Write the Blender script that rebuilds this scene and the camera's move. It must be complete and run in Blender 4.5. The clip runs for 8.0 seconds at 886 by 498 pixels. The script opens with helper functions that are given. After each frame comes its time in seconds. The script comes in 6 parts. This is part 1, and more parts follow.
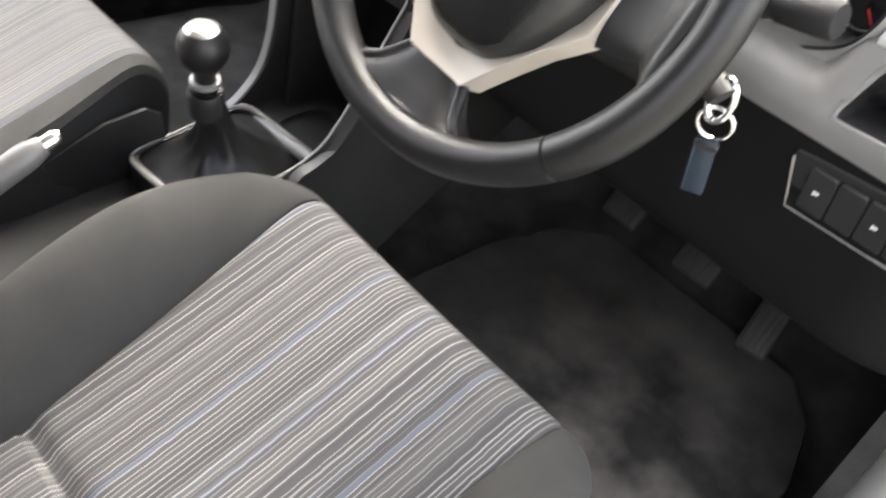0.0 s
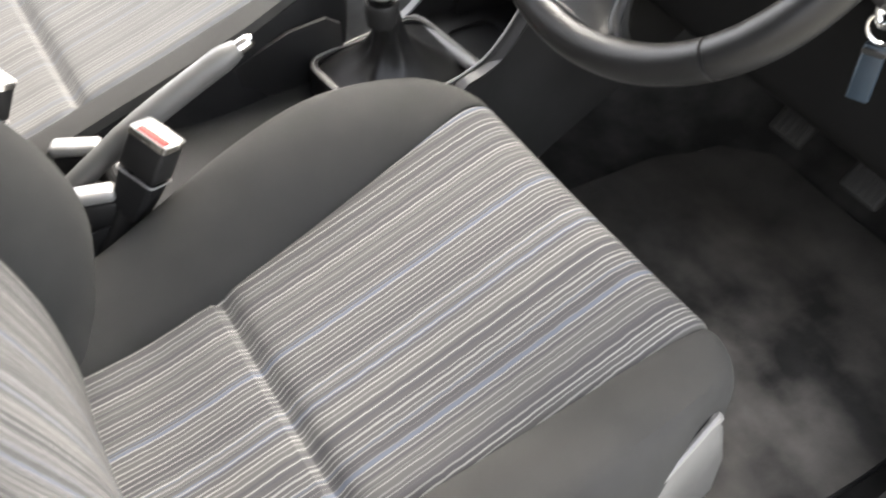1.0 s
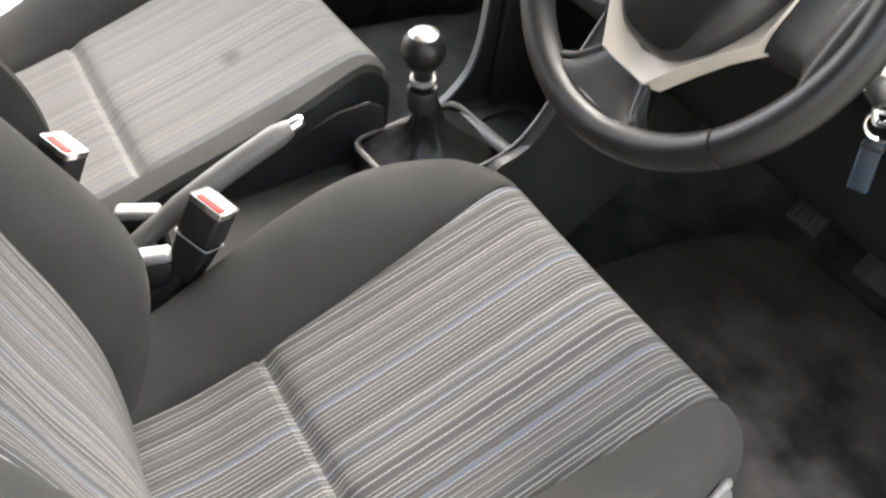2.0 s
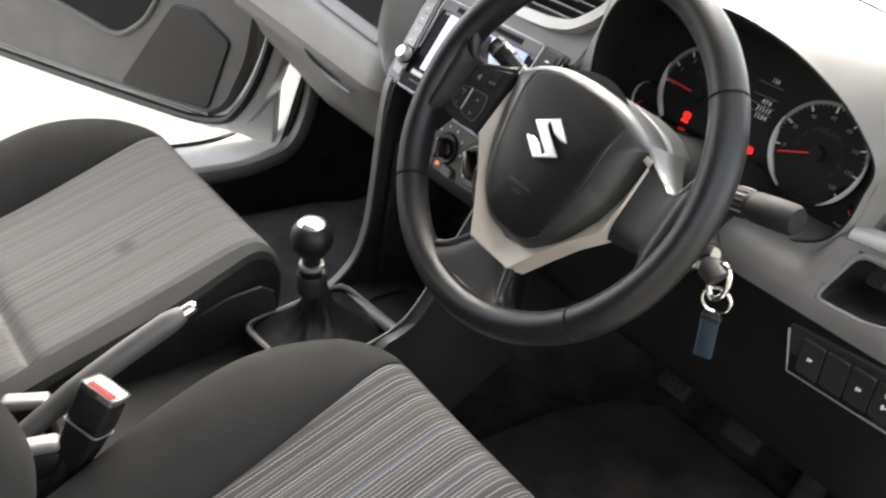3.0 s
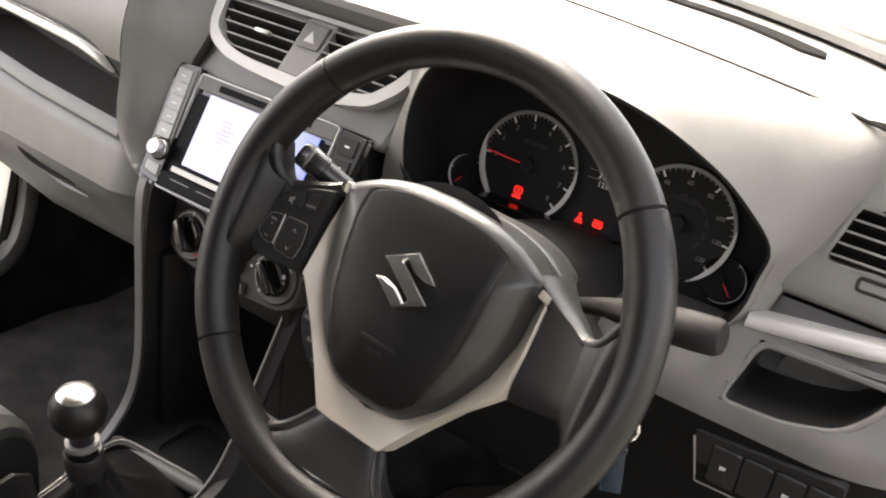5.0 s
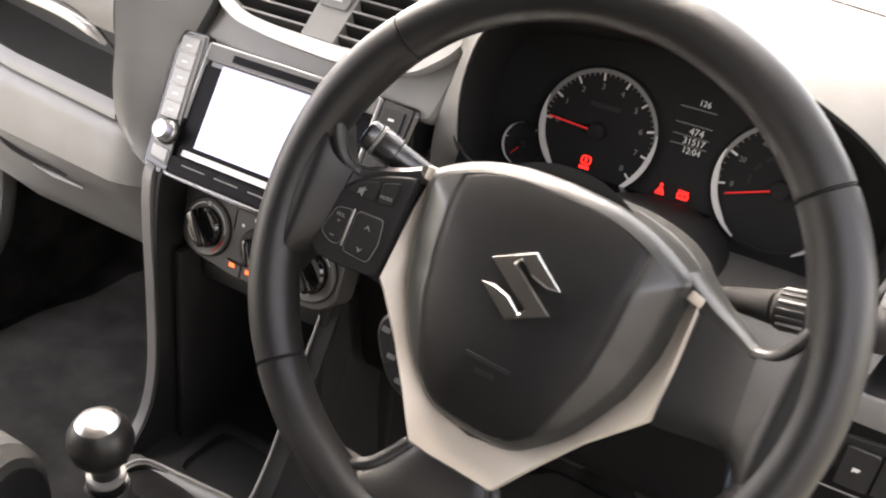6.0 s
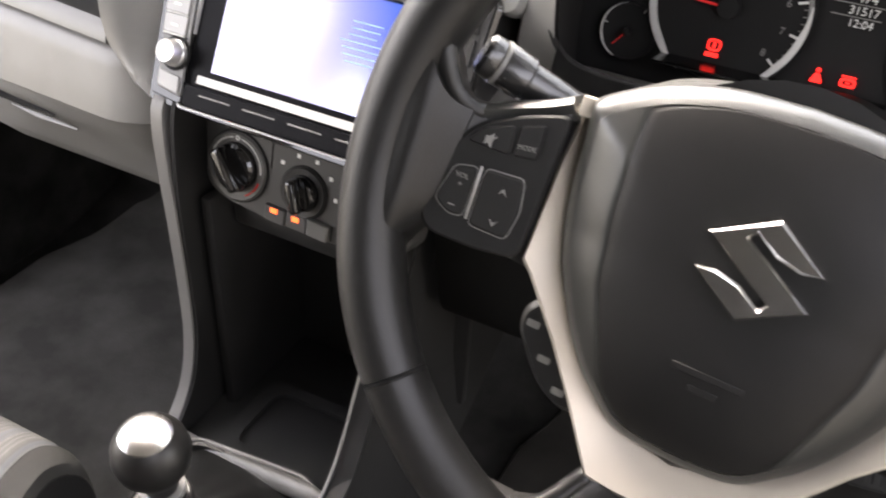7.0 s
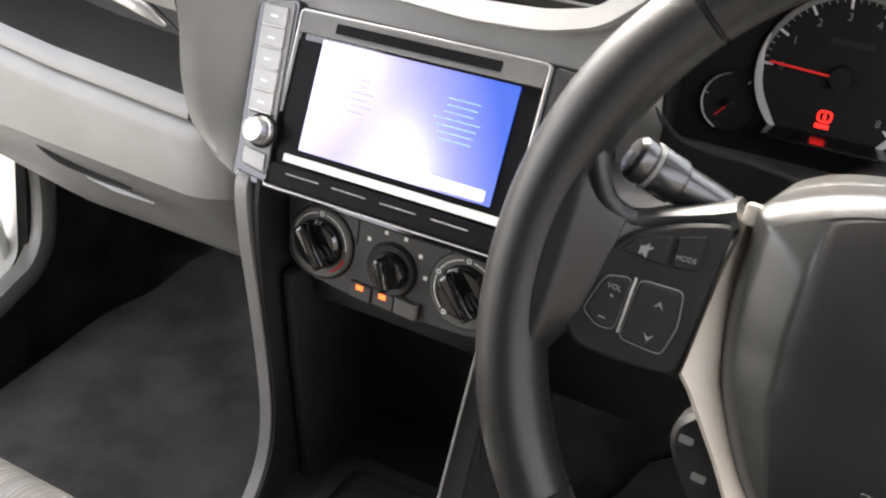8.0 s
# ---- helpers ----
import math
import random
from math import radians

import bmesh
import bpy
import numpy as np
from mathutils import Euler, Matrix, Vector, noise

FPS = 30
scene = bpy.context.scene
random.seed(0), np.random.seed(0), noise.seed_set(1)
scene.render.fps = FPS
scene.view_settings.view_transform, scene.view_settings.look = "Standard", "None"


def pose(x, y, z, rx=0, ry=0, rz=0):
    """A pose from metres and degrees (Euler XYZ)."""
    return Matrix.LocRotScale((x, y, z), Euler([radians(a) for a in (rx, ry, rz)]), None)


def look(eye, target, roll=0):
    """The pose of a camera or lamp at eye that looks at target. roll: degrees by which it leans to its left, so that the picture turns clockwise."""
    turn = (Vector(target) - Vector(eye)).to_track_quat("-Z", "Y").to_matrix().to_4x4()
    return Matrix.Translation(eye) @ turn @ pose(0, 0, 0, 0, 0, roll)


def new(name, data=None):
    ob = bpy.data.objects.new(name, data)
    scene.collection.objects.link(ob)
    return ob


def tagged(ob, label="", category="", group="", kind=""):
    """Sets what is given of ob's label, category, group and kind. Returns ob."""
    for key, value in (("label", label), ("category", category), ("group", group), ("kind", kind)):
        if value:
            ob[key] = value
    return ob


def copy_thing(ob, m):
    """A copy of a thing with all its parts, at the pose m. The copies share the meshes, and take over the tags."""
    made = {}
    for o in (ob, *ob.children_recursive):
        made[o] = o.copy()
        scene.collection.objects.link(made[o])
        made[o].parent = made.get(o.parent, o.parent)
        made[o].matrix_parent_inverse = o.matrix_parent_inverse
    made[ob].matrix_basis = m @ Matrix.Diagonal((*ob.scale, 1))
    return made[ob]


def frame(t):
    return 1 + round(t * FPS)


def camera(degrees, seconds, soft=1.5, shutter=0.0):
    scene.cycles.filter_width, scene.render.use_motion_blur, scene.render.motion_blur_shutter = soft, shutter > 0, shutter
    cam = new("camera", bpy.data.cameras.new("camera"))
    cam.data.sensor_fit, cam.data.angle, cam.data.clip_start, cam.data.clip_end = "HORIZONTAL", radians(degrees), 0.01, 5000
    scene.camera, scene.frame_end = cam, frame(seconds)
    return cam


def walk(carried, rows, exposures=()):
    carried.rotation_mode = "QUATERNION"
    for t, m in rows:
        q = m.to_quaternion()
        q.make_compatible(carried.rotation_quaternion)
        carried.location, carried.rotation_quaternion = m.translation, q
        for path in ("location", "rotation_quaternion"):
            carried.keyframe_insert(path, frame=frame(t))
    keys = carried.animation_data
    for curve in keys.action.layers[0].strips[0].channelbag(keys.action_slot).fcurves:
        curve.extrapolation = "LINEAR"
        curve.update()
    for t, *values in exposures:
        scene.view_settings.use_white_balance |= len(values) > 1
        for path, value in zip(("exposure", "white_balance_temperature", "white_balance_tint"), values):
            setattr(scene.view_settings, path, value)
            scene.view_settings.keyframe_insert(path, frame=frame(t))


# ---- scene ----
cam = camera(52.3, 8.0, soft=2.0, shutter=0.4)
PATH = [
    (0, (0.7236, -0.4687, 0.8512), (-0.2315, 0.7500, -0.4154), 15.29),
    (0.5, (0.7445, -0.4861, 0.8567), (-0.2619, 0.5476, -0.5296), 12.39),
    (1, (0.7643, -0.5025, 0.8652), (-0.3010, 0.3901, -0.5734), 9.62),
    (1.2, (0.7693, -0.5036, 0.8682), (-0.3024, 0.3250, -0.6023), 8.63),
    (2.3, (0.8219, -0.5493, 0.9109), (-0.4342, 0.4114, -0.3148), 10.62),
    (2.5, (0.8289, -0.5455, 0.9151), (-0.4257, 0.4884, -0.2495), 11.63),
    (3, (0.8548, -0.5625, 0.9436), (-0.4451, 0.6079, -0.0268), 10.65),
    (3.5, (0.8368, -0.5564, 0.9438), (-0.3098, 0.7899, 0.0089), 12.96),
    (4, (0.7641, -0.5210, 0.9497), (-0.2986, 0.9793, 0.1606), 11.68),
    (4.2, (0.7242, -0.5016, 0.9462), (-0.2802, 1.0251, 0.1310), 11.13),
    (5.3, (0.6046, -0.4514, 0.9365), (-0.2824, 1.1142, 0.0637), 8.95),
    (5.5, (0.5827, -0.4440, 0.9297), (-0.2924, 1.1200, 0.0408), 8.24),
    (6, (0.5009, -0.4115, 0.9005), (-0.3130, 1.1593, -0.0311), 7.90),
    (6.5, (0.3915, -0.3459, 0.8763), (-0.2422, 1.2389, -0.1666), 6.26),
    (7, (0.3538, -0.3041, 0.8575), (-0.3566, 1.1483, -0.3196), 3.36),
    (7.5, (0.3158, -0.3012, 0.8725), (-0.4477, 1.1390, -0.2880), 1.21),
    (8, (0.2879, -0.2950, 0.8717), (-0.4896, 1.1662, -0.2502), 1.50),
]
walk(cam, [(t, look(eye, target, roll)) for t, eye, target, roll in PATH],
     exposures=[(0.0, 3.72, 7000, 14), (1.0, 3.7, 7000, 13), (2.5, 3.25, 7000, 13), (3.5, 2.62, 7000, 13), (4.2, 2.65, 7300, 14), (5.5, 3.05, 7600, 18), (6.5, 3.6, 7500, 19), (8.0, 3.47, 7200, 15)])

# ---- daylight ----
world = bpy.data.worlds.new("sky")
scene.world = world
world.use_nodes = True
wn = world.node_tree.nodes
sky = wn.new("ShaderNodeTexSky")
sky.sky_type, sky.sun_disc = "NISHITA", False
sky.sun_elevation, sky.sun_rotation = radians(47), radians(-50)
wn["Background"].inputs[1].default_value = 0.15
haze = wn.new("ShaderNodeHueSaturation")
haze.inputs["Saturation"].default_value = 0.4
world.node_tree.links.new(sky.outputs[0], haze.inputs["Color"])
world.node_tree.links.new(haze.outputs[0], wn["Background"].inputs[0])
sun = new("sun", bpy.data.lights.new("sun", "SUN"))
sun.data.energy, sun.data.angle, sun.data.color = 1.7, radians(45), (1.0, 0.97, 0.93)
sun.matrix_world = look((-2.4, 2.0, 3.4), (0, 0, 0))


# ---- materials ----
def make(name, color, rough=0.5, metal=0.0, grain=0.0, scale=900.0, stain=0.0, spread=0.12, coat=0.0, emit=0.0, spec=0.5):
    m = bpy.data.materials.new(name)
    m.use_nodes = True
    nt = m.node_tree
    b = nt.nodes["Principled BSDF"]
    b.inputs["Base Color"].default_value = (*color, 1)
    b.inputs["Roughness"].default_value = rough
    b.inputs["Metallic"].default_value = metal
    b.inputs["Specular IOR Level"].default_value = spec
    b.inputs["Coat Weight"].default_value = coat
    if emit:
        b.inputs["Emission Color"].default_value = (*color, 1)
        b.inputs["Emission Strength"].default_value = emit
    tc = nt.nodes.new("ShaderNodeTexCoord")
    if grain:
        n1 = nt.nodes.new("ShaderNodeTexNoise")
        n1.inputs["Scale"].default_value, n1.inputs["Detail"].default_value = scale, 3
        nt.links.new(tc.outputs["Object"], n1.inputs["Vector"])
        bump = nt.nodes.new("ShaderNodeBump")
        bump.inputs["Strength"].default_value, bump.inputs["Distance"].default_value = grain, 0.0006
        nt.links.new(n1.outputs["Fac"], bump.inputs["Height"])
        nt.links.new(bump.outputs[0], b.inputs["Normal"])
    if stain:
        n2 = nt.nodes.new("ShaderNodeTexNoise")
        n2.inputs["Scale"].default_value, n2.inputs["Detail"].default_value = 14, 6
        nt.links.new(tc.outputs["Object"], n2.inputs["Vector"])
        r = nt.nodes.new("ShaderNodeValToRGB")
        r.color_ramp.elements[0].position, r.color_ramp.elements[1].position = 0.35, 0.7
        r.color_ramp.elements[0].color = (*[c * (1 - stain) for c in color], 1)
        r.color_ramp.elements[1].color = (*[min(1, c * (1 + stain)) for c in color], 1)
        nt.links.new(n2.outputs["Fac"], r.inputs[0])
        nt.links.new(r.outputs[0], b.inputs["Base Color"])
        mr = nt.nodes.new("ShaderNodeMapRange")
        mr.inputs["To Min"].default_value, mr.inputs["To Max"].default_value = max(0.02, rough - spread / 2), min(1, rough + spread / 2)
        nt.links.new(n2.outputs["Fac"], mr.inputs["Value"])
        nt.links.new(mr.outputs[0], b.inputs["Roughness"])
    return m


def stripes(name, smudge=None, calm=0.0):
    """Woven seat cloth: fine irregular lines along the seat, pale, grey and bluish."""
    m = bpy.data.materials.new(name)
    m.use_nodes = True
    nt = m.node_tree
    N, L = nt.nodes, nt.links
    b = N["Principled BSDF"]
    b.inputs["Roughness"].default_value = 0.95
    b.inputs["Specular IOR Level"].default_value = 0.15
    tc = N.new("ShaderNodeTexCoord")
    sep = N.new("ShaderNodeSeparateXYZ")
    L.new(tc.outputs["Object"], sep.inputs[0])
    wob = N.new("ShaderNodeTexNoise")
    wob.inputs["Scale"].default_value, wob.inputs["Detail"].default_value = 55, 2
    L.new(tc.outputs["Object"], wob.inputs["Vector"])
    off = N.new("ShaderNodeMath")
    off.operation = "MULTIPLY_ADD"
    off.inputs[1].default_value = 0.0022
    L.new(wob.outputs["Fac"], off.inputs[0])
    L.new(sep.outputs["X"], off.inputs[2])

    def line_noise(scale, detail):
        n = N.new("ShaderNodeTexNoise")
        n.noise_dimensions = "1D"
        n.inputs["Scale"].default_value, n.inputs["Detail"].default_value = scale, detail
        L.new(off.outputs[0], n.inputs["W"])
        return n

    def ramp(node, stops):
        r = N.new("ShaderNodeValToRGB")
        while len(r.color_ramp.elements) < len(stops):
            r.color_ramp.elements.new(0.5)
        for e, (p, c) in zip(r.color_ramp.elements, stops):
            e.position, e.color = p, (*c, 1)
        L.new(node.outputs["Fac"], r.inputs[0])
        return r

    broad = ramp(line_noise(38, 1), [(0.32, (0.044, 0.044, 0.045)), (0.5, (0.058, 0.058, 0.057)), (0.66, (0.070, 0.070, 0.067))])
    blue = ramp(line_noise(75, 0), [(0.64, (0, 0, 0)), (0.70, (1, 1, 1))])
    stray = N.new("ShaderNodeMath")
    stray.operation = "MULTIPLY_ADD"
    stray.inputs[1].default_value = 0.0042
    L.new(line_noise(110, 1).outputs["Fac"], stray.inputs[0])
    L.new(off.outputs[0], stray.inputs[2])
    turn = N.new("ShaderNodeMath")
    turn.operation = "MULTIPLY"
    turn.inputs[1].default_value = 2 * math.pi / 0.0052
    L.new(stray.outputs[0], turn.inputs[0])
    wave = N.new("ShaderNodeMath")
    wave.operation = "SINE"
    L.new(turn.outputs[0], wave.inputs[0])
    thread = N.new("ShaderNodeMapRange")
    thread.inputs["From Min"].default_value, thread.inputs["From Max"].default_value = 0.55, 0.92
    L.new(wave.outputs[0], thread.inputs["Value"])
    faint = N.new("ShaderNodeMapRange")
    faint.inputs["From Min"].default_value, faint.inputs["From Max"].default_value = 0.33, 0.60
    faint.inputs["To Min"].default_value = 0.36
    L.new(line_noise(130, 0).outputs["Fac"], faint.inputs["Value"])
    fine = N.new("ShaderNodeMath")
    fine.operation = "MULTIPLY"
    L.new(thread.outputs[0], fine.inputs[0])
    L.new(faint.outputs[0], fine.inputs[1])
    dark = ramp(line_noise(240, 0), [(0.27, (1, 1, 1)), (0.38, (0, 0, 0))])
    mix1 = N.new("ShaderNodeMix")
    mix1.data_type = "RGBA"
    L.new(blue.outputs[0], mix1.inputs[0])
    L.new(broad.outputs[0], mix1.inputs[6])
    mix1.inputs[7].default_value = (0.07, 0.08, 0.10, 1)
    mix2 = N.new("ShaderNodeMix")
    mix2.data_type = "RGBA"
    L.new(fine.outputs[0], mix2.inputs[0])
    L.new(mix1.outputs[2], mix2.inputs[6])
    mix2.inputs[7].default_value = (0.215, 0.213, 0.204, 1)
    mix3 = N.new("ShaderNodeMix")
    mix3.data_type = "RGBA"
    L.new(dark.outputs[0], mix3.inputs[0])
    L.new(mix2.outputs[2], mix3.inputs[6])
    mix3.inputs[7].default_value = (0.048, 0.048, 0.05, 1)
    out = mix3.outputs[2]
    if calm:
        # even pale mix: the far seat's stronger daylight put into its cloth
        worn = N.new("ShaderNodeMix")
        worn.data_type = "RGBA"
        worn.inputs[0].default_value = calm
        L.new(out, worn.inputs[6])
        worn.inputs[7].default_value = (0.140, 0.139, 0.133, 1)
        out = worn.outputs[2]
    if smudge:
        near = N.new("ShaderNodeVectorMath")
        near.operation = "DISTANCE"
        near.inputs[1].default_value = smudge
        L.new(tc.outputs["Object"], near.inputs[0])
        dirt = N.new("ShaderNodeMapRange")
        dirt.inputs["From Min"].default_value, dirt.inputs["From Max"].default_value = 0.004, 0.022
        dirt.inputs["To Min"].default_value, dirt.inputs["To Max"].default_value = 0.6, 0.0
        L.new(near.outputs["Value"], dirt.inputs["Value"])
        mix4 = N.new("ShaderNodeMix")
        mix4.data_type = "RGBA"
        L.new(dirt.outputs[0], mix4.inputs[0])
        L.new(out, mix4.inputs[6])
        mix4.inputs[7].default_value = (0.03, 0.029, 0.028, 1)
        out = mix4.outputs[2]
    L.new(out, b.inputs["Base Color"])
    weave = N.new("ShaderNodeTexNoise")
    weave.inputs["Scale"].default_value = 1400
    L.new(tc.outputs["Object"], weave.inputs["Vector"])
    bump = N.new("ShaderNodeBump")
    bump.inputs["Strength"].default_value, bump.inputs["Distance"].default_value = 0.35, 0.0006
    L.new(weave.outputs["Fac"], bump.inputs["Height"])
    L.new(bump.outputs[0], b.inputs["Normal"])
    return m


def dusty(m, centre, reach, color):
    """Trodden dust round one place of a mat, broken up by noise."""
    N, L = m.node_tree.nodes, m.node_tree.links
    b = N["Principled BSDF"]
    was = b.inputs["Base Color"].links[0].from_socket
    tc = N.new("ShaderNodeTexCoord")
    far = N.new("ShaderNodeVectorMath")
    far.operation, far.inputs[1].default_value = "DISTANCE", centre
    L.new(tc.outputs["Object"], far.inputs[0])
    fade = N.new("ShaderNodeMapRange")
    fade.inputs["From Min"].default_value, fade.inputs["From Max"].default_value = 0.03, reach
    fade.inputs["To Min"].default_value, fade.inputs["To Max"].default_value = 1.0, 0.0
    L.new(far.outputs["Value"], fade.inputs["Value"])
    cloud = N.new("ShaderNodeTexNoise")
    cloud.inputs["Scale"].default_value, cloud.inputs["Detail"].default_value = 11, 8
    L.new(tc.outputs["Object"], cloud.inputs["Vector"])
    thin = N.new("ShaderNodeMapRange")
    thin.inputs["From Min"].default_value, thin.inputs["From Max"].default_value = 0.36, 0.70
    L.new(cloud.outputs["Fac"], thin.inputs["Value"])
    both = N.new("ShaderNodeMath")
    both.operation = "MULTIPLY"
    L.new(fade.outputs[0], both.inputs[0])
    L.new(thin.outputs[0], both.inputs[1])
    mix = N.new("ShaderNodeMix")
    mix.data_type = "RGBA"
    L.new(both.outputs[0], mix.inputs[0])
    L.new(was, mix.inputs[6])
    mix.inputs[7].default_value = (*color, 1)
    L.new(mix.outputs[2], b.inputs["Base Color"])


BLACK = make("black_plastic", (0.013, 0.013, 0.013), 0.42, grain=0.1, stain=0.25)
DARK = make("dark_plastic", (0.014, 0.014, 0.014), 0.48, grain=0.1, stain=0.2)
GREY = make("dash_plastic", (0.192, 0.188, 0.178), 0.42, grain=0.12, stain=0.12, spec=0.9)
SOFT = make("dash_top_plastic", (0.20, 0.196, 0.186), 0.46, grain=0.15, scale=700, stain=0.1, spec=0.7)
LEATHER = make("wheel_leather", (0.008, 0.008, 0.008), 0.40, grain=0.22, scale=1100, stain=0.2, spec=0.42)
PAD = make("airbag_plastic", (0.0085, 0.0085, 0.0085), 0.46, grain=0.12, scale=1500, stain=0.15, spec=0.26)
SPOKE = make("spoke_plastic", (0.017, 0.017, 0.017), 0.5, grain=0.1, stain=0.1, spec=0.3)
FLANK = make("airbag_flank_plastic", (0.023, 0.024, 0.0225), 0.34, grain=0.08, stain=0.1, spec=0.7)
SILVER = make("satin_silver_plastic", (0.50, 0.455, 0.385), 0.42, metal=0.25, stain=0.06)
TRIM = make("silver_trim", (0.6, 0.59, 0.57), 0.3, metal=0.75, stain=0.08)
CHROME = make("chrome", (0.9, 0.89, 0.86), 0.16, metal=1.0)
GLOSS = make("piano_black", (0.008, 0.008, 0.008), 0.06, coat=0.5, stain=0.2, spread=0.05)
CARPET = make("carpet", (0.027, 0.0265, 0.025), 0.98, grain=1.0, scale=420, stain=0.45, spec=0.1)
MAT = make("mat_carpet", (0.078, 0.0763, 0.071), 0.98, grain=1.0, scale=380, stain=0.28, spec=0.1)
RUBBER = make("pedal_rubber", (0.030, 0.030, 0.0285), 0.7, grain=0.5, stain=0.35)
CLOTH = make("plain_cloth", (0.0345, 0.0345, 0.033), 0.95, grain=0.6, scale=1500, stain=0.1, spec=0.15)
STRIPE = stripes("striped_cloth")
# far seat's cloth: smudged, and lightened for the daylight from its open door
STRIPE_MARKED = stripes("striped_cloth_marked", (0.075, -0.125, 0.215), 0.5)
WHITE = make("white_paint", (0.78, 0.78, 0.75), 0.25, coat=0.6, stain=0.04)
CONCRETE = make("concrete", (0.19, 0.183, 0.15), 0.9, grain=0.5, scale=60, stain=0.2)
RED = make("warning_light", (1.0, 0.025, 0.02), 0.5, emit=0.2)
AMBER = make("amber_light", (1.0, 0.13, 0.03), 0.5, emit=0.28)
NEEDLE = make("needle_red", (0.6, 0.02, 0.02), 0.5, emit=0.035)
MARK = make("white_print", (0.75, 0.75, 0.72), 0.6)
DIM = make("grey_print", (0.20, 0.20, 0.19), 0.6)
VENTGREY = make("vent_frame_silver", (0.52, 0.515, 0.50), 0.4, metal=0.2, stain=0.06)
BADGE = make("badge_chrome", (0.80, 0.79, 0.76), 0.2, metal=1.0)
# dash grey toned down: shade of hood and wheel painted into the fascia
FASCIA_SHADED = make("lower_fascia_shaded", (0.125, 0.122, 0.116), 0.45, grain=0.12, stain=0.12)
HEATER = make("heater_plastic", (0.045, 0.0445, 0.043), 0.45, grain=0.08, stain=0.1)
RECESS = make("recess_black", (0.026, 0.026, 0.026), 0.95, spec=0.0)
MID = make("mid_grey_plastic", (0.085, 0.084, 0.08), 0.4, grain=0.08, stain=0.1)
SCREENGLASS = make("screen_glass", (0.006, 0.006, 0.007), 0.3, spec=0.05)
KEYGREY = make("key_plastic", (0.26, 0.256, 0.247), 0.38, metal=0.35, stain=0.06)
HEEL = make("driver_mat_carpet", (0.037, 0.0355, 0.0328), 0.98, grain=1.0, scale=380, stain=0.25, spec=0.1)
dusty(HEEL, (0.47, 0.27, 0.0), 0.32, (0.165, 0.152, 0.133))
DIAL = make("dial_black", (0.0145, 0.0145, 0.0145), 0.8, spec=0.2, stain=0.15)
BLUEFOB = make("blue_leather", (0.011, 0.024, 0.037), 0.55, grain=0.6, stain=0.3)
BUCKLE_RED = make("buckle_red", (0.55, 0.018, 0.015), 0.55, spec=0.2)
PALE = make("pale_plastic", (0.6, 0.6, 0.58), 0.35, stain=0.05)
HEADLINER = make("headliner", (0.22, 0.21, 0.20), 0.95, grain=0.4, scale=800, stain=0.08)
# dash plastic near-black: the shade low under the dash is put into the colour
DASH_SHADE = make("lower_dash_shade", (0.0048, 0.0048, 0.0047), 0.75, grain=0.12, stain=0.12, spec=0.12)
MATT = make("matt_black_plastic", (0.014, 0.014, 0.014), 0.7, grain=0.1, stain=0.25, spec=0.25)
SATIN = make("satin_grey_plastic", (0.16, 0.157, 0.15), 0.38, grain=0.08, stain=0.08)
BOOT = make("gaiter_leatherette", (0.008, 0.008, 0.008), 0.36, grain=0.2, stain=0.2)


def pane(name, tint):
    m = bpy.data.materials.new(name)
    m.use_nodes = True
    b = m.node_tree.nodes["Principled BSDF"]
    b.inputs["Base Color"].default_value = (*tint, 1)
    b.inputs["Roughness"].default_value = 0.02
    b.inputs["Transmission Weight"].default_value = 1.0
    b.inputs["IOR"].default_value = 1.45
    return m


GLASS = pane("clear_glass", (0.93, 0.97, 0.95))


def lcd(name):
    """A lit blue screen; its paler left and middle paint in window glare."""
    m = bpy.data.materials.new(name)
    m.use_nodes = True
    nt = m.node_tree
    b = nt.nodes["Principled BSDF"]
    tc = nt.nodes.new("ShaderNodeTexCoord")
    sep = nt.nodes.new("ShaderNodeSeparateXYZ")
    nt.links.new(tc.outputs["Object"], sep.inputs[0])
    tilt = nt.nodes.new("ShaderNodeMath")
    tilt.operation = "MULTIPLY_ADD"
    tilt.inputs[1].default_value = 0.45
    nt.links.new(sep.outputs["Y"], tilt.inputs[0])
    nt.links.new(sep.outputs["X"], tilt.inputs[2])
    mr = nt.nodes.new("ShaderNodeMapRange")
    mr.inputs["From Min"].default_value, mr.inputs["From Max"].default_value = -0.09, 0.085
    nt.links.new(tilt.outputs[0], mr.inputs["Value"])
    r = nt.nodes.new("ShaderNodeValToRGB")
    # lavender and pale stops add to the glare, blue is the screen itself
    for p, c in ((0.0, (0.30, 0.27, 0.72, 1)), (0.45, (0.50, 0.50, 0.85, 1)), (1.0, (0.02, 0.11, 0.70, 1))):
        e = r.color_ramp.elements[0] if p == 0.0 else r.color_ramp.elements[-1] if p == 1.0 else r.color_ramp.elements.new(p)
        e.color = c
    nt.links.new(mr.outputs[0], r.inputs[0])
    b.inputs["Base Color"].default_value = (0.02, 0.02, 0.03, 1)
    b.inputs["Roughness"].default_value = 0.14
    b.inputs["IOR"].default_value = 2.6
    nt.links.new(r.outputs[0], b.inputs["Emission Color"])
    b.inputs["Emission Strength"].default_value = 0.12
    return m


DOORTRIM = make("door_trim_plastic", (0.105, 0.102, 0.096), 0.5, grain=0.15, stain=0.12)
STALK = make("stalk_plastic", (0.016, 0.016, 0.016), 0.27, grain=0.05, stain=0.1, spec=0.9)
LCD = lcd("screen_blue")
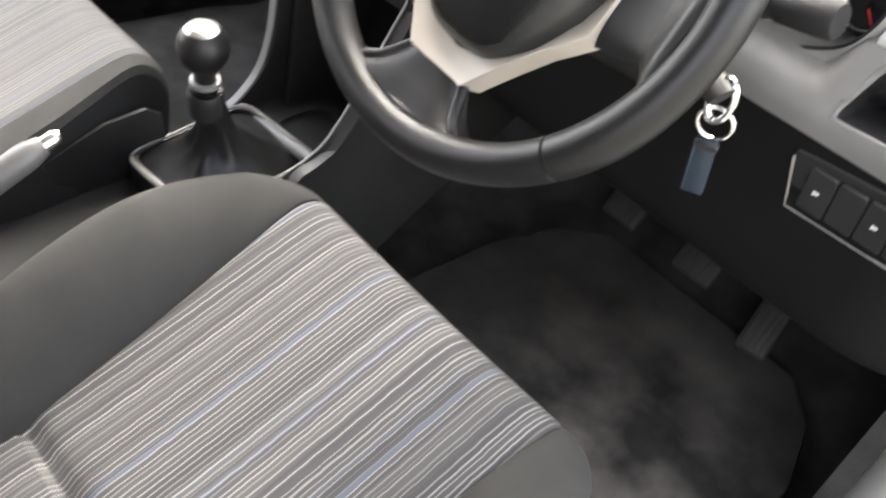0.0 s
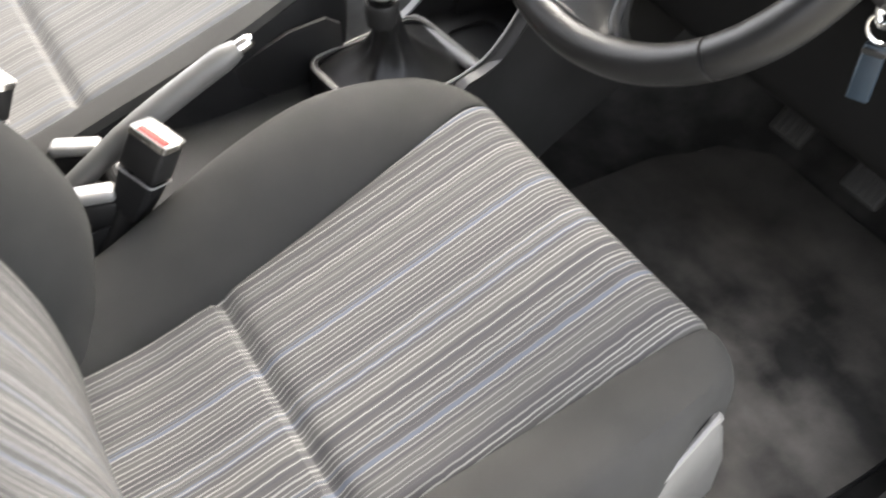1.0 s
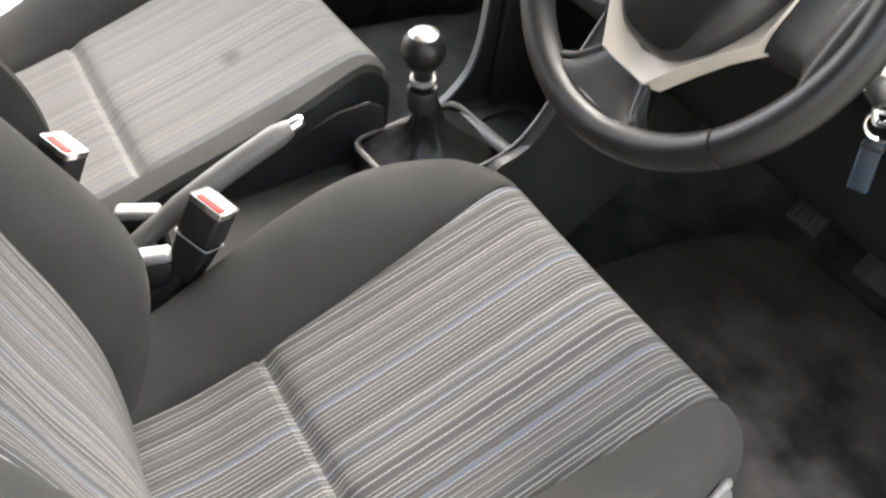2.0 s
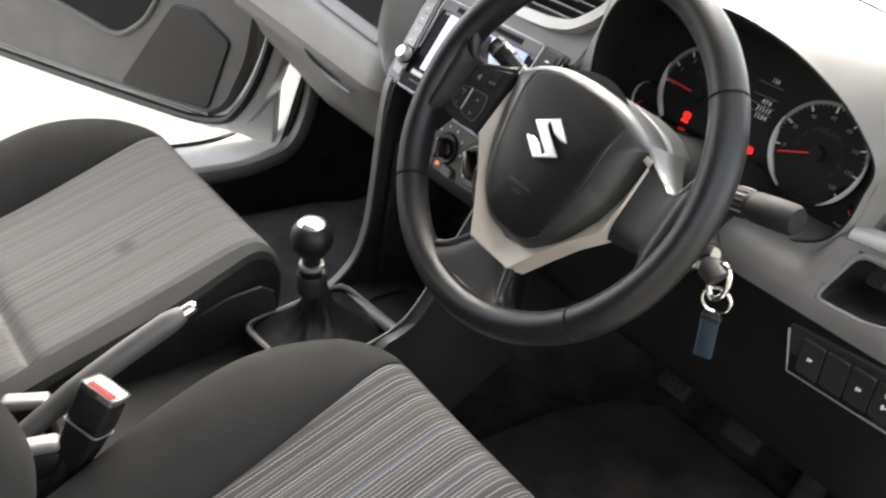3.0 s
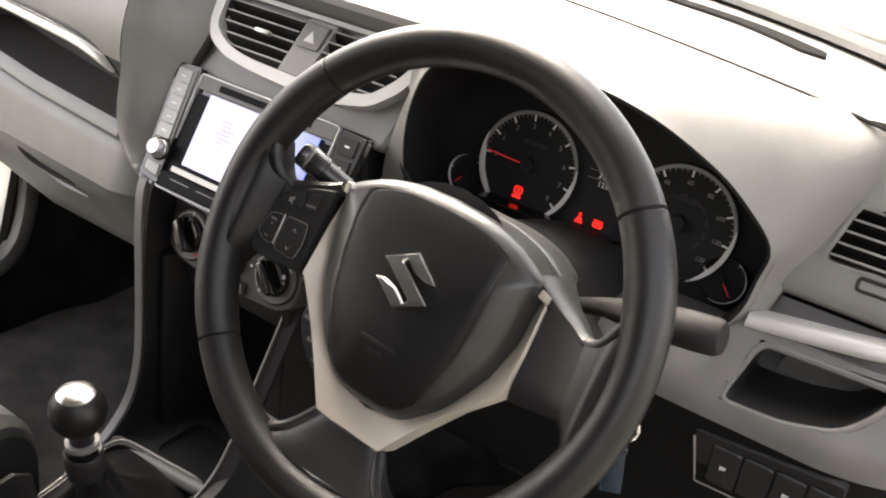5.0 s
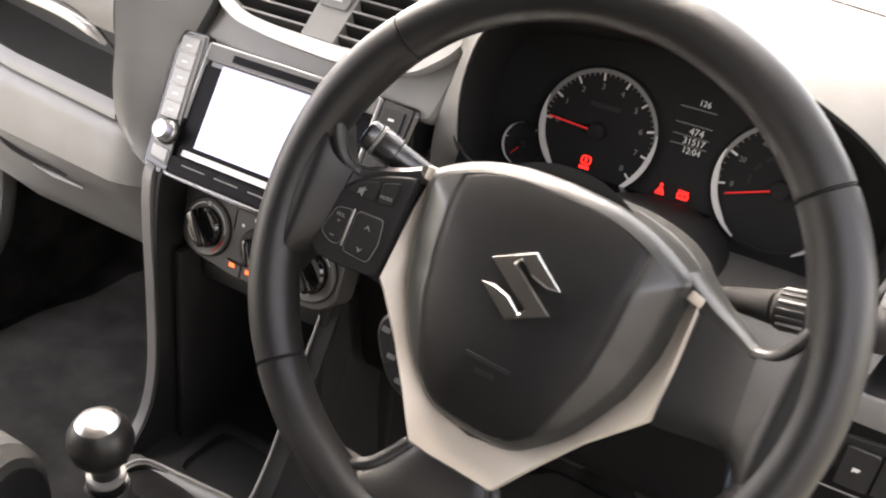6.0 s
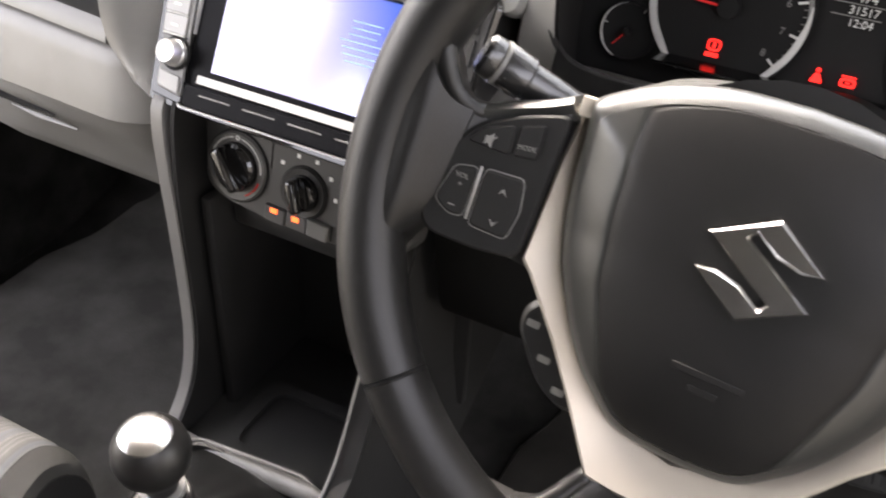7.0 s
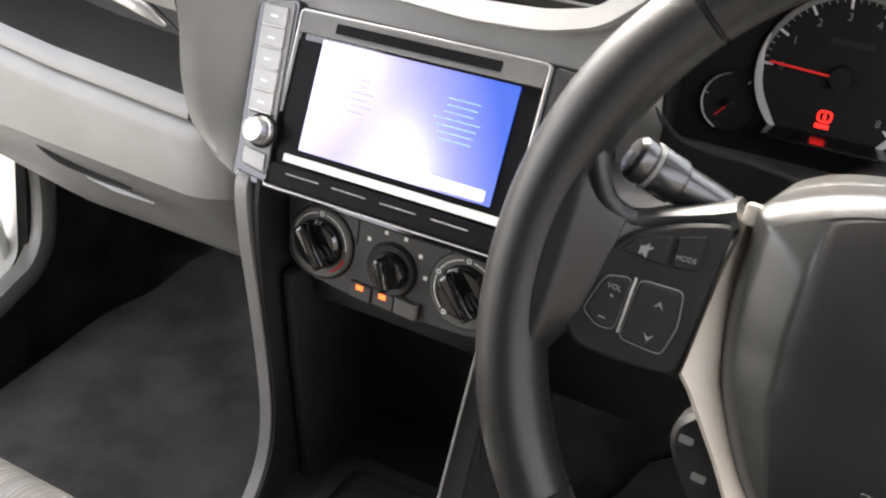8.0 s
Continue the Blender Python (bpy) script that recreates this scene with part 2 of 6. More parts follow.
TEXT = make("screen_text", (0.18, 0.30, 0.52), 0.4, emit=0.045)
TEXT_BLUE = make("screen_text_blue", (0.20, 0.19, 0.60), 0.4, emit=0.08)
LEDGE = make("dial_ledge_gloss", (0.006, 0.006, 0.006), 0.22, spec=0.6)


# ---- mesh helpers ----
def part(name, bm, material, parent=None, label="", smooth=38):
    bmesh.ops.recalc_face_normals(bm, faces=bm.faces)
    lim = radians(smooth)
    for f in bm.faces:
        f.smooth = True
    for e in bm.edges:
        e.smooth = len(e.link_faces) == 2 and e.calc_face_angle(3.2) < lim
    me = bpy.data.meshes.new(name)
    bm.to_mesh(me)
    bm.free()
    me.materials.append(material)
    ob = new(name, me)
    ob.parent = parent
    if label:
        tagged(ob, label)
    return ob


def thing(name, label, category, m=None, group="", kind=""):
    ob = new(name)
    if m is not None:
        ob.matrix_world = m
    return tagged(ob, label, category, group, kind)


def box(sx, sy, sz, at=(0, 0, 0), bevel=0.0, seg=2, m=None):
    bm = bmesh.new()
    bmesh.ops.create_cube(bm, size=1.0)
    for v in bm.verts:
        v.co = Vector((v.co.x * sx, v.co.y * sy, v.co.z * sz))
    if bevel:
        bmesh.ops.bevel(bm, geom=list(bm.edges), offset=bevel, segments=seg, profile=0.5, affect="EDGES")
    bmesh.ops.translate(bm, vec=at, verts=bm.verts)
    if m is not None:
        bm.transform(m)
    return bm


def join(*bms):
    out = bmesh.new()
    me = bpy.data.meshes.new("tmp")
    for b in bms:
        b.to_mesh(me)
        out.from_mesh(me)
        b.free()
    bpy.data.meshes.remove(me)
    return out


def loft(loops, closed=True, caps=True):
    """A skin over rows of points; closed: each row is a ring."""
    bm = bmesh.new()
    rows = [[bm.verts.new(p) for p in loop] for loop in loops]
    n = len(rows[0])
    for a, b in zip(rows, rows[1:]):
        for i in range(n if closed else n - 1):
            j = (i + 1) % n
            try:
                bm.faces.new((a[i], a[j], b[j], b[i]))
            except ValueError:
                pass
    if caps and closed:
        bm.faces.new(rows[0])
        bm.faces.new(rows[-1])
    return bm


def thick(bm, d):
    """Gives a sheet a thickness d along its normals."""
    bmesh.ops.recalc_face_normals(bm, faces=bm.faces)
    bmesh.ops.solidify(bm, geom=list(bm.faces), thickness=d)
    return bm


def curve(points, n):
    """n points on a smooth curve through the given ones."""
    pts = [Vector(p) for p in points]
    pts = [2 * pts[0] - pts[1]] + pts + [2 * pts[-1] - pts[-2]]
    out, k = [], len(pts) - 3
    for i in range(n):
        s = i * k / (n - 1)
        j = min(int(s), k - 1)
        u = s - j
        a, b, c, d = pts[j:j + 4]
        out.append(0.5 * (2 * b + (c - a) * u + (2 * a - 5 * b + 4 * c - d) * u * u + (3 * b - a - 3 * c + d) * u ** 3))
    return out


def tube(points, radius, seg=12, flat=1.0, caps=True):
    """A round bar along points; radius a number or one per point; flat squeezes it."""
    pts = [Vector(p) for p in points]
    rad = radius if isinstance(radius, (list, tuple)) else [radius] * len(pts)
    loops, side = [], None
    for i, p in enumerate(pts):
        d = (pts[min(i + 1, len(pts) - 1)] - pts[max(i - 1, 0)]).normalized()
        if side is None:
            side = d.orthogonal().normalized()
        side = (side - d * side.dot(d)).normalized()
        up = d.cross(side)
        loops.append([p + rad[i] * (math.cos(a) * side + flat * math.sin(a) * up) for a in (2 * math.pi * k / seg for k in range(seg))])
    return loft(loops, True, caps)


def lathe(profile, seg=32, m=None):
    """Turns (radius, height) points about z."""
    loops = [[(r * math.cos(a), r * math.sin(a), h) for a in (2 * math.pi * k / seg for k in range(seg))] for r, h in profile]
    bm = loft(loops, True, True)
    if m is not None:
        bm.transform(m)
    return bm


def rounded(points, r, n=4):
    """A polygon in the plane with its corners rounded."""
    out, k = [], len(points)
    for i in range(k):
        p, a, b = (Vector(points[j % k]) for j in (i, i - 1, i + 1))
        q = min(r, (a - p).length * 0.45, (b - p).length * 0.45)
        s, e = p + (a - p).normalized() * q, p + (b - p).normalized() * q
        for u in (j / n for j in range(n + 1)):
            out.append((1 - u) ** 2 * s + 2 * u * (1 - u) * p + u * u * e)
    return out


def prism(points, z0, z1, bevel=0.0, m=None):
    """A plate: an outline in x, y from z0 to z1, its upper edge bevelled."""
    c = sum((Vector(p) for p in points), Vector((0, 0))) / len(points)
    rows = [[(p[0], p[1], z0) for p in points]]
    if bevel:
        rows.append([(p[0], p[1], z1 - bevel) for p in points])
        ins = [Vector(p) + (c - Vector(p)).normalized() * bevel for p in points]
        rows.append([(p[0], p[1], z1) for p in ins])
    else:
        rows.append([(p[0], p[1], z1) for p in points])
    bm = loft(rows)
    if m is not None:
        bm.transform(m)
    return bm


def rrect(w, h, r, cx=0.0, cy=0.0, n=4):
    return rounded([(cx - w / 2, cy - h / 2), (cx + w / 2, cy - h / 2), (cx + w / 2, cy + h / 2), (cx - w / 2, cy + h / 2)], r, n)


def ring_plate(outer, inner, z0, z1, m=None):
    """A flat frame between two outlines with the same number of points."""
    rows = [[(p[0], p[1], z0) for p in outer], [(p[0], p[1], z1) for p in outer], [(p[0], p[1], z1) for p in inner], [(p[0], p[1], z0) for p in inner]]
    bm = loft(rows + rows[:1], True, False)
    bmesh.ops.remove_doubles(bm, verts=bm.verts, dist=1e-6)
    if m is not None:
        bm.transform(m)
    return bm


def words(name, text, size, m, material, parent, depth=0.0003):
    """Lettering as a mesh part."""
    cu = bpy.data.curves.new(name, "FONT")
    cu.body, cu.size, cu.align_x, cu.align_y, cu.extrude = text, size, "CENTER", "CENTER", depth
    tmp = bpy.data.objects.new(name, cu)
    scene.collection.objects.link(tmp)
    me = bpy.data.meshes.new_from_object(tmp.evaluated_get(bpy.context.evaluated_depsgraph_get()))
    bpy.data.objects.remove(tmp)
    me.transform(m)
    me.materials.clear()
    me.materials.append(material)
    ob = new(name, me)
    ob.parent = parent
    return ob


def facing(x, y, z, tilt):
    """A pose whose x is the car's right, y up along a face that leans back by tilt degrees, z out towards the seats."""
    return pose(x, y, z, 90 - tilt, 0, 0)


UPRIGHT = Matrix(((1, 0, 0, 0), (0, 0, 1, 0), (0, 1, 0, 0), (0, 0, 0, 1)))


def inside(p, poly):
    hit = False
    for a, b in zip(poly, poly[1:] + poly[:1]):
        if (a[1] > p[1]) != (b[1] > p[1]) and p[0] < a[0] + (b[0] - a[0]) * (p[1] - a[1]) / (b[1] - a[1]):
            hit = not hit
    return hit


def fine(profile, n):
    return [(p.y, p.z) for p in curve([(0, *q) for q in profile], n)]


def cut(bm, poly):
    """Takes away the faces whose x, z lie inside an outline."""
    for f in [f for f in bm.faces if inside((f.calc_center_median().x, f.calc_center_median().z), poly)]:
        bm.faces.remove(f)
    return bm


# ---- setting: floor, shell, outside ----
def sheet_x(profile, xs, d, shift=None):
    """A bent sheet: a profile of (y, z) drawn along the car's width."""
    rows = []
    for x in xs:
        rows.append([(x, y + (shift(x) if shift else 0.0), z) for y, z in profile])
    return thick(loft(rows, False, False), d)


floor = part("floor", sheet_x([(-1.5, 0), (-0.5, 0), (0.2, 0), (0.48, 0.002), (0.58, 0.03), (0.68, 0.12), (0.76, 0.28), (0.80, 0.48), (0.80, 0.7)],
                              [-0.712, -0.4, -0.1, 0.1, 0.4, 0.74], -0.012), CARPET)
tagged(floor, "dark grey carpeted car floor rising to the toe board", "floor", kind="structure")
ground = part("ground", box(400, 400, 0.1, (0, 0, -0.42)), CONCRETE)
tagged(ground, "pale sunlit concrete ground outside the car", "ground", kind="structure")
roof = part("roof", sheet_x([(0.05, 1.12), (-0.3, 1.17), (-0.9, 1.18), (-1.7, 1.1)], [-0.62, -0.3, 0, 0.3, 0.62], 0.03), HEADLINER)
tagged(roof, "light cloth headliner under the car roof", "roof", kind="structure")
for sx, nm in ((-1, "wall_west"), (1, "wall_east")):
    if sx < 0:
        w = part(nm, join(box(0.05, 1.10, 0.66, (-0.68, -1.17, 0.30), 0.01), box(0.05, 1.10, 0.05, (-0.63, -1.17, 1.195), 0.01), box(0.05, 0.58, 0.60, (-0.66, -1.43, 0.90), 0.01)), DARK)
        tagged(w, "dark trimmed car side wall with a rear window opening", "side wall", kind="structure")
    else:
        w = part(nm, box(0.05, 0.94, 1.16, (sx * 0.68, -1.25, 0.55), 0.01), DARK)
        tagged(w, "dark trimmed car side wall behind the door opening", "side wall", kind="structure")
    p = part("pillar_" + nm[5:], tube([(sx * 0.69, -0.78, -0.02), (sx * 0.68, -0.80, 0.55), (sx * 0.585, -0.86, 1.16)] if sx > 0 else [(-0.69, -0.64, -0.02), (-0.68, -0.65, 0.55), (-0.60, -0.67, 1.17)], 0.045 if sx > 0 else 0.062, 12), GREY)
    tagged(p, "grey trimmed car door pillar", "pillar", kind="structure")
    p = part("pillar_front_" + nm[5:], tube(curve([(sx * 0.715, 0.30, 0.78), (sx * 0.672, 0.215, 0.85), (sx * 0.632, 0.165, 0.90), (sx * 0.585, 0.05, 1.04), (sx * 0.56, -0.05, 1.14)], 12), 0.049, 14), MID)
    tagged(p, "dark windscreen pillar trim", "pillar", kind="structure")
w = part("wall_south", box(1.4, 0.05, 1.16, (0, -1.72, 0.55), 0.01), DARK)
tagged(w, "dark trimmed rear wall of the car", "rear wall", kind="structure")
# unseen wall, added only to cut the light from the near rear side
w = part("wall_light_block", box(0.2, 6.0, 1.75, (2.2, -3.2, 0.505)), make("light_block_grey", (0.24, 0.234, 0.22), 0.9, grain=0.5, scale=40, stain=0.2))
tagged(w, "added unseen grey wall that keeps side light off the car", "wall", kind="structure")
w = part("wall_north", box(1.44, 0.04, 0.78, (0, 0.86, 0.38), 0.01), DARK)
tagged(w, "dark bulkhead behind the dashboard", "bulkhead", kind="structure")


def screen_y(x):
    return 0.695 - 0.88 * x * x


rows = []
for k in range(9):
    s = k / 8
    rows.append([(x * (1 - 0.12 * s), (screen_y(x) + 0.03) * (1 - s) + (0.03 - 0.25 * x * x) * s, 0.80 + 0.34 * s) for x in (-0.6 + 0.075 * i for i in range(17))])
ws = part("windscreen", thick(loft(rows, False, False), 0.004), GLASS)
ws.visible_shadow = False
tagged(ws, "clear curved glass windscreen", "windscreen", kind="structure")
rows = []
for k in range(8):
    s = k / 7
    rows.append([(x * 1.05, screen_y(x) * (1 - s) + 1.75 * s + 0.07, 0.775 - 0.02 * s - 0.16 * s * s - 0.10 * abs(x) ** 2) for x in (-0.66 + 0.11 * i for i in range(13))])
bonnet = part("bonnet", thick(loft(rows, False, False), -0.01), WHITE)
tagged(bonnet, "white painted car bonnet beyond the windscreen", "bonnet", kind="structure")
rows = []
for k in range(4):
    s = k / 3
    rows.append([(x, screen_y(x) + 0.015 + 0.075 * s, 0.795 - 0.012 * math.sin(math.pi * s)) for x in (-0.6 + 0.05 * i for i in range(25))])
cowl = part("cowl", thick(loft(rows, False, False), -0.008), DARK)
tagged(cowl, "black plastic cowl at the foot of the windscreen", "cowl", kind="structure")

for sx, nm, y0 in ((-1, "kick_panel_west", 0.365), (1, "kick_panel_east", 0.30)):
    k = part(nm, prism(rounded([Vector((y0 - 0.11, 0.0)), Vector((0.84, 0.0)), Vector((0.84, 0.77)), Vector((y0 - 0.02, 0.77)), Vector((y0 + 0.01, 0.3)), Vector((y0 - 0.03, 0.14)), Vector((y0 - 0.11, 0.10))], 0.02), -0.02, 0.0, 0, pose(sx * 0.70, 0, 0) @ Matrix(((0, 0, 1, 0), (1, 0, 0, 0), (0, 1, 0, 0), (0, 0, 0, 1)))), CARPET)
    tagged(k, "dark carpeted kick panel beside the footwell", "kick panel", kind="structure")

# door opening on the far side: white sill, lower pillar and black seal
path = [(-0.71, -0.78, 0.10), (-0.71, -0.3, 0.10), (-0.71, 0.10, 0.10), (-0.71, 0.25, 0.105), (-0.712, 0.335, 0.14), (-0.715, 0.372, 0.22), (-0.715, 0.382, 0.34), (-0.70, 0.37, 0.55), (-0.67, 0.35, 0.76)]
rows = []
for p in curve(path, 40):
    rows.append([p + Vector(o) for o in ((-0.012, 0, 0.0), (-0.025, 0, 0.008), (-0.13, 0.0, 0.0), (-0.15, 0, -0.03), (-0.15, 0.0, -0.22))])
inner = part("sill_carpet", thick(loft([[p + Vector((0.004, 0.0, -0.13)), p + Vector((0.004, 0, 0.0))] for p in curve(path, 40)][:28], False, False), 0.006), CARPET)
tagged(inner, "dark carpet lining the inside of the far sill", "sill lining", kind="structure")
sill = part("door_sill", thick(loft(rows, False, False), 0.004), WHITE)
tagged(sill, "white painted door sill and pillar of the far opening", "door sill", kind="structure")
trim = part("sill_trim", tube([p + Vector((0.012, 0.012 if p.z > 0.12 else 0, 0.002)) for p in curve(path, 40)], 0.024, 10, 0.8), GREY)
tagged(trim, "grey plastic scuff trim along the far door sill", "sill trim", kind="structure")
seal = part("door_seal", tube([p + Vector((-0.140, 0.0, -0.004)) for p in curve(path, 40)], 0.009, 8), BLACK)
tagged(seal, "black rubber door seal round the opening", "door seal", kind="structure")
hinge = part("door_hinge", join(box(0.05, 0.026, 0.040, (-0.735, 0.397, 0.245), 0.004), box(0.014, 0.034, 0.056, (-0.722, 0.397, 0.245), 0.003)), SATIN)
tagged(hinge, "small metal hinge of the far door", "hinge", kind="structure")
# near side
path = [(0.73, -0.78, 0.05), (0.73, -0.3, 0.05), (0.73, 0.14, 0.055), (0.73, 0.29, 0.10), (0.73, 0.335, 0.24), (0.72, 0.315, 0.42), (0.695, 0.28, 0.60), (0.665, 0.28, 0.78)]
trim = part("sill_trim_near", tube([p + Vector((-0.01, 0.0, 0.0)) for p in curve(path, 40)], 0.03, 12, 0.8), GREY)
tagged(trim, "grey plastic trim round the near door opening", "sill trim", kind="structure")
seal = part("door_seal_near", tube([p + Vector((0.028, 0.008, 0.002)) for p in curve(path, 40)], 0.011, 8), BLACK)
tagged(seal, "black rubber door seal round the near opening", "door seal", kind="structure")
rows = []
for p in curve(path, 40):
    rows.append([p + Vector(o) for o in ((0.03, 0.01, -0.02), (0.045, 0.015, 0.0), (0.10, 0.02, 0.0), (0.12, 0.02, -0.04), (0.12, 0.02, -0.22))])
sill = part("door_sill_near", thick(loft(rows, False, False), 0.004), WHITE)
tagged(sill, "white painted door sill and pillar of the near opening", "door sill", kind="structure")

# ---- dashboard ----
dash = thing("dashboard", "dark grey moulded plastic dashboard spanning the car", "dashboard")


def crease_y(x):
    return 0.520 - 0.22 * x - 0.33 * x * x if x > 0 else 0.520 + 0.16 * x


ARCH = [(0.160, 0.262, 0.585), (0.158, 0.245, 0.625), (0.160, 0.240, 0.680), (0.178, 0.240, 0.727), (0.220, 0.240, 0.744), (0.268, 0.240, 0.752), (0.326, 0.240, 0.757),
        (0.395, 0.240, 0.746), (0.458, 0.240, 0.722), (0.495, 0.240, 0.698), (0.520, 0.240, 0.672), (0.517, 0.246, 0.640), (0.511, 0.250, 0.606), (0.492, 0.252, 0.577), (0.447, 0.254, 0.555)]
OUTER = [(0.128, 0.262, 0.560), (0.132, 0.252, 0.620), (0.148, 0.255, 0.690), (0.160, 0.27, 0.748), (0.170, 0.31, 0.772), (0.240, 0.335, 0.780), (0.320, 0.34, 0.784),
         (0.400, 0.335, 0.782), (0.480, 0.32, 0.776), (0.540, 0.310, 0.768), (0.577, 0.290, 0.762), (0.556, 0.272, 0.688), (0.535, 0.268, 0.633), (0.524, 0.266, 0.593), (0.503, 0.258, 0.559), (0.455, 0.252, 0.538)]


def top_z(x, y):
    c = crease_y(x)
    z = 0.778 + 0.012 * min(1, max(0, (y - c) / 0.03)) - 0.02 * max(0, abs(x) - 0.5) - 0.002 * math.exp(-((y - c) / 0.004) ** 2)
    return z


OUTER = [(x, y, top_z(x, y) + 0.0005 if 3 < i < 10 else z) for i, (x, y, z) in enumerate(OUTER)]
arch, outer = curve(ARCH, 60), curve(OUTER, 60)
rows = []
for k in range(10):
    s = k / 9
    bulge = math.sin(math.pi * s) * 0.006
    rows.append([a.lerp(o, s) + Vector((0, 0, bulge)) for a, o in zip(arch, outer)])
rows.insert(0, [a + Vector((0, 0.006, -0.002)) for a in arch])
rows.append([o + Vector(((-0.03 if o.x < 0.2 else 0.0) * (1 if o.z > 0.70 else 0.3), 0.02, -0.016 if o.z > 0.75 else -0.004)) for o in outer])
part("hood", thick(loft(rows, False, False), 0.004), SOFT, dash, "smooth grey cowl over the instruments")
# black inner throat of the hood
back = [Vector((0.318 + (a.x - 0.335) * (1.06 if a.x > 0.335 else 0.98), 0.338 + (a.z - 0.65) * 0.12, 0.645 + (a.z - 0.655) * (0.72 if a.z > 0.655 else 1.1))) for a in arch]
rows = [[a.lerp(b, s) for a, b in zip(arch, back)] for s in (0.02, 0.3, 0.6, 1.0)]
part("hood_lining", thick(loft(rows, False, False), 0.003), DIAL, dash, "black lining of the instrument hood")


rows = []
for i in range(110):
    x = -0.66 + 1.32 * i / 109
    if x > 0.17:
        y0 = float(np.interp(x, [0.10, 0.125, 0.17, 0.24, 0.32, 0.40, 0.48, 0.540, 0.580, 0.66], [0.262, 0.271, 0.311, 0.336, 0.341, 0.336, 0.325, 0.311, 0.298, 0.296]))
    else:
        y0 = 0.262
    if 0.40 < x < 0.60:
        y0 -= 0.005
    y1 = screen_y(x) + 0.03
    row = []
    y1 = max(y1, y0 + 0.05)
    ys = [y0 + (y1 - y0) * (j / 47) ** 1.5 for j in range(48)]
    ys += [min(max(crease_y(x) + d, y0 + 0.0001 * (k + 1)), y1 - 0.0001) for k, d in enumerate((-0.005, -0.0025, 0.0, 0.0025, 0.005, 0.03))]
    for y in sorted(ys):
        drop = 0.022 * math.exp(-(y - y0) / 0.02) * (1.0 if x <= 0.17 else 0.0)
        row.append((x, y, top_z(x, y) - drop))
    rows.append(row)
part("top_pad", thick(loft(rows, False, False), 0.006), SOFT, dash, "grained grey dashboard top")
# dark tube laid along the crease to paint its soft shade
joint = [Vector((x, crease_y(x), top_z(x, crease_y(x)) + 0.0012)) for x in (-0.60 + 0.02 * k for k in range(60)) if crease_y(x) < screen_y(x)]
part("crease_shade", tube(joint, 0.0019, 6), RECESS, dash, "dark line painting the crease's shade across the dashboard top")


def flat_band(points, width, drop):
    """A flat strip along points, level from side to side."""
    rows = []
    for i, p in enumerate(points):
        d = (points[min(i + 1, len(points) - 1)] - points[max(i - 1, 0)]).normalized()
        n = Vector((-d.y, d.x, 0)).normalized() * (width[i] / 2)
        rows.append([p + n, p - n, p - n - Vector((0, 0, drop)), p + n - Vector((0, 0, drop))])
    return loft(rows)


slot = curve([(0.479, 0.436, 0.7930), (0.450, 0.466, 0.7930), (0.38, 0.521, 0.7930), (0.286, 0.562, 0.7930), (0.176, 0.605, 0.7925), (0.08, 0.632, 0.7925), (-0.05, 0.640, 0.7925), (-0.2, 0.62, 0.7925), (-0.33, 0.57, 0.7925)], 60)
part("defrost_slot", flat_band(slot, [0.002, 0.008, 0.014, 0.020, 0.025] + [0.028] * 52 + [0.018, 0.010, 0.002], 0.006), RECESS, dash, "black demister slot")
rows = [[(x, 0.286, 0.727), (x, 0.270, 0.742), (x, 0.262, 0.750), (x, 0.262, 0.758)] for x in (-0.130 + 0.0295 * i for i in range(11))]
part("vent_brow", thick(loft(rows, False, False), -0.003), SOFT, dash, "grey brow over the centre vents")

# passenger side: upper panel with an open tray, glovebox below
XS = [-0.66 + 0.455 * k / 26 for k in range(27)]


def tray_depth(x):
    return 0.075 * min(1, max(0, (-0.212 - x) / 0.06)) ** 0.7 * min(1, max(0, (x + 0.565) / 0.02))


def fall(x):
    return -0.028 * min(1, max(0, (x + 0.66) / 0.455))


rows, inner, lower = [], [], []
for x in XS:
    f, d = fall(x), tray_depth(x)
    upper = fine([(0.262, 0.757), (0.232, 0.738), (0.212, 0.712), (0.200, 0.686 + f / 3), (0.196, 0.668 + f * 0.7), (0.197, 0.662 + f)], 14)
    rows.append([(x, y, z) for y, z in upper])
    b = float(np.interp(x, [-0.66, -0.53, -0.36, -0.20], [0.606, 0.593, 0.570, 0.558]))
    inner.append([(x, y, z) for y, z in [upper[-1], (0.197 + d, 0.658 + f), (0.200 + d, b + 0.006), (0.199, b)]])
    lower.append([(x, y, z) for y, z in [(0.199, b), (0.196, b - 0.003), (0.193, b - 0.007), (0.192, b - 0.011), (0.198, b - 0.015), (0.215, b - 0.016)]])
panel = part("passenger_panel", thick(loft(rows, False, False), -0.004), GREY, dash, "grey upper panel with an open tray")
part("tray_liner", thick(loft(inner, False, False), -0.004), MID, panel, "dark lining of the open tray")
rows = []
for x in (-0.66, -0.63, -0.60, -0.575, -0.556):
    f = fall(x)
    b = float(np.interp(x, [-0.66, -0.53], [0.606, 0.593]))
    rows.append([(x, 0.1945, 0.664 + f), (x, 0.1915, 0.645 + f), (x, 0.192, b + 0.02), (x, 0.1945, b - 0.002)])
part("tray_end", thick(loft(rows, False, False), -0.004), GREY, panel, "grey panel closing the end of the tray")
part("tray_front", thick(loft(lower, False, False), -0.004), GREY, panel)
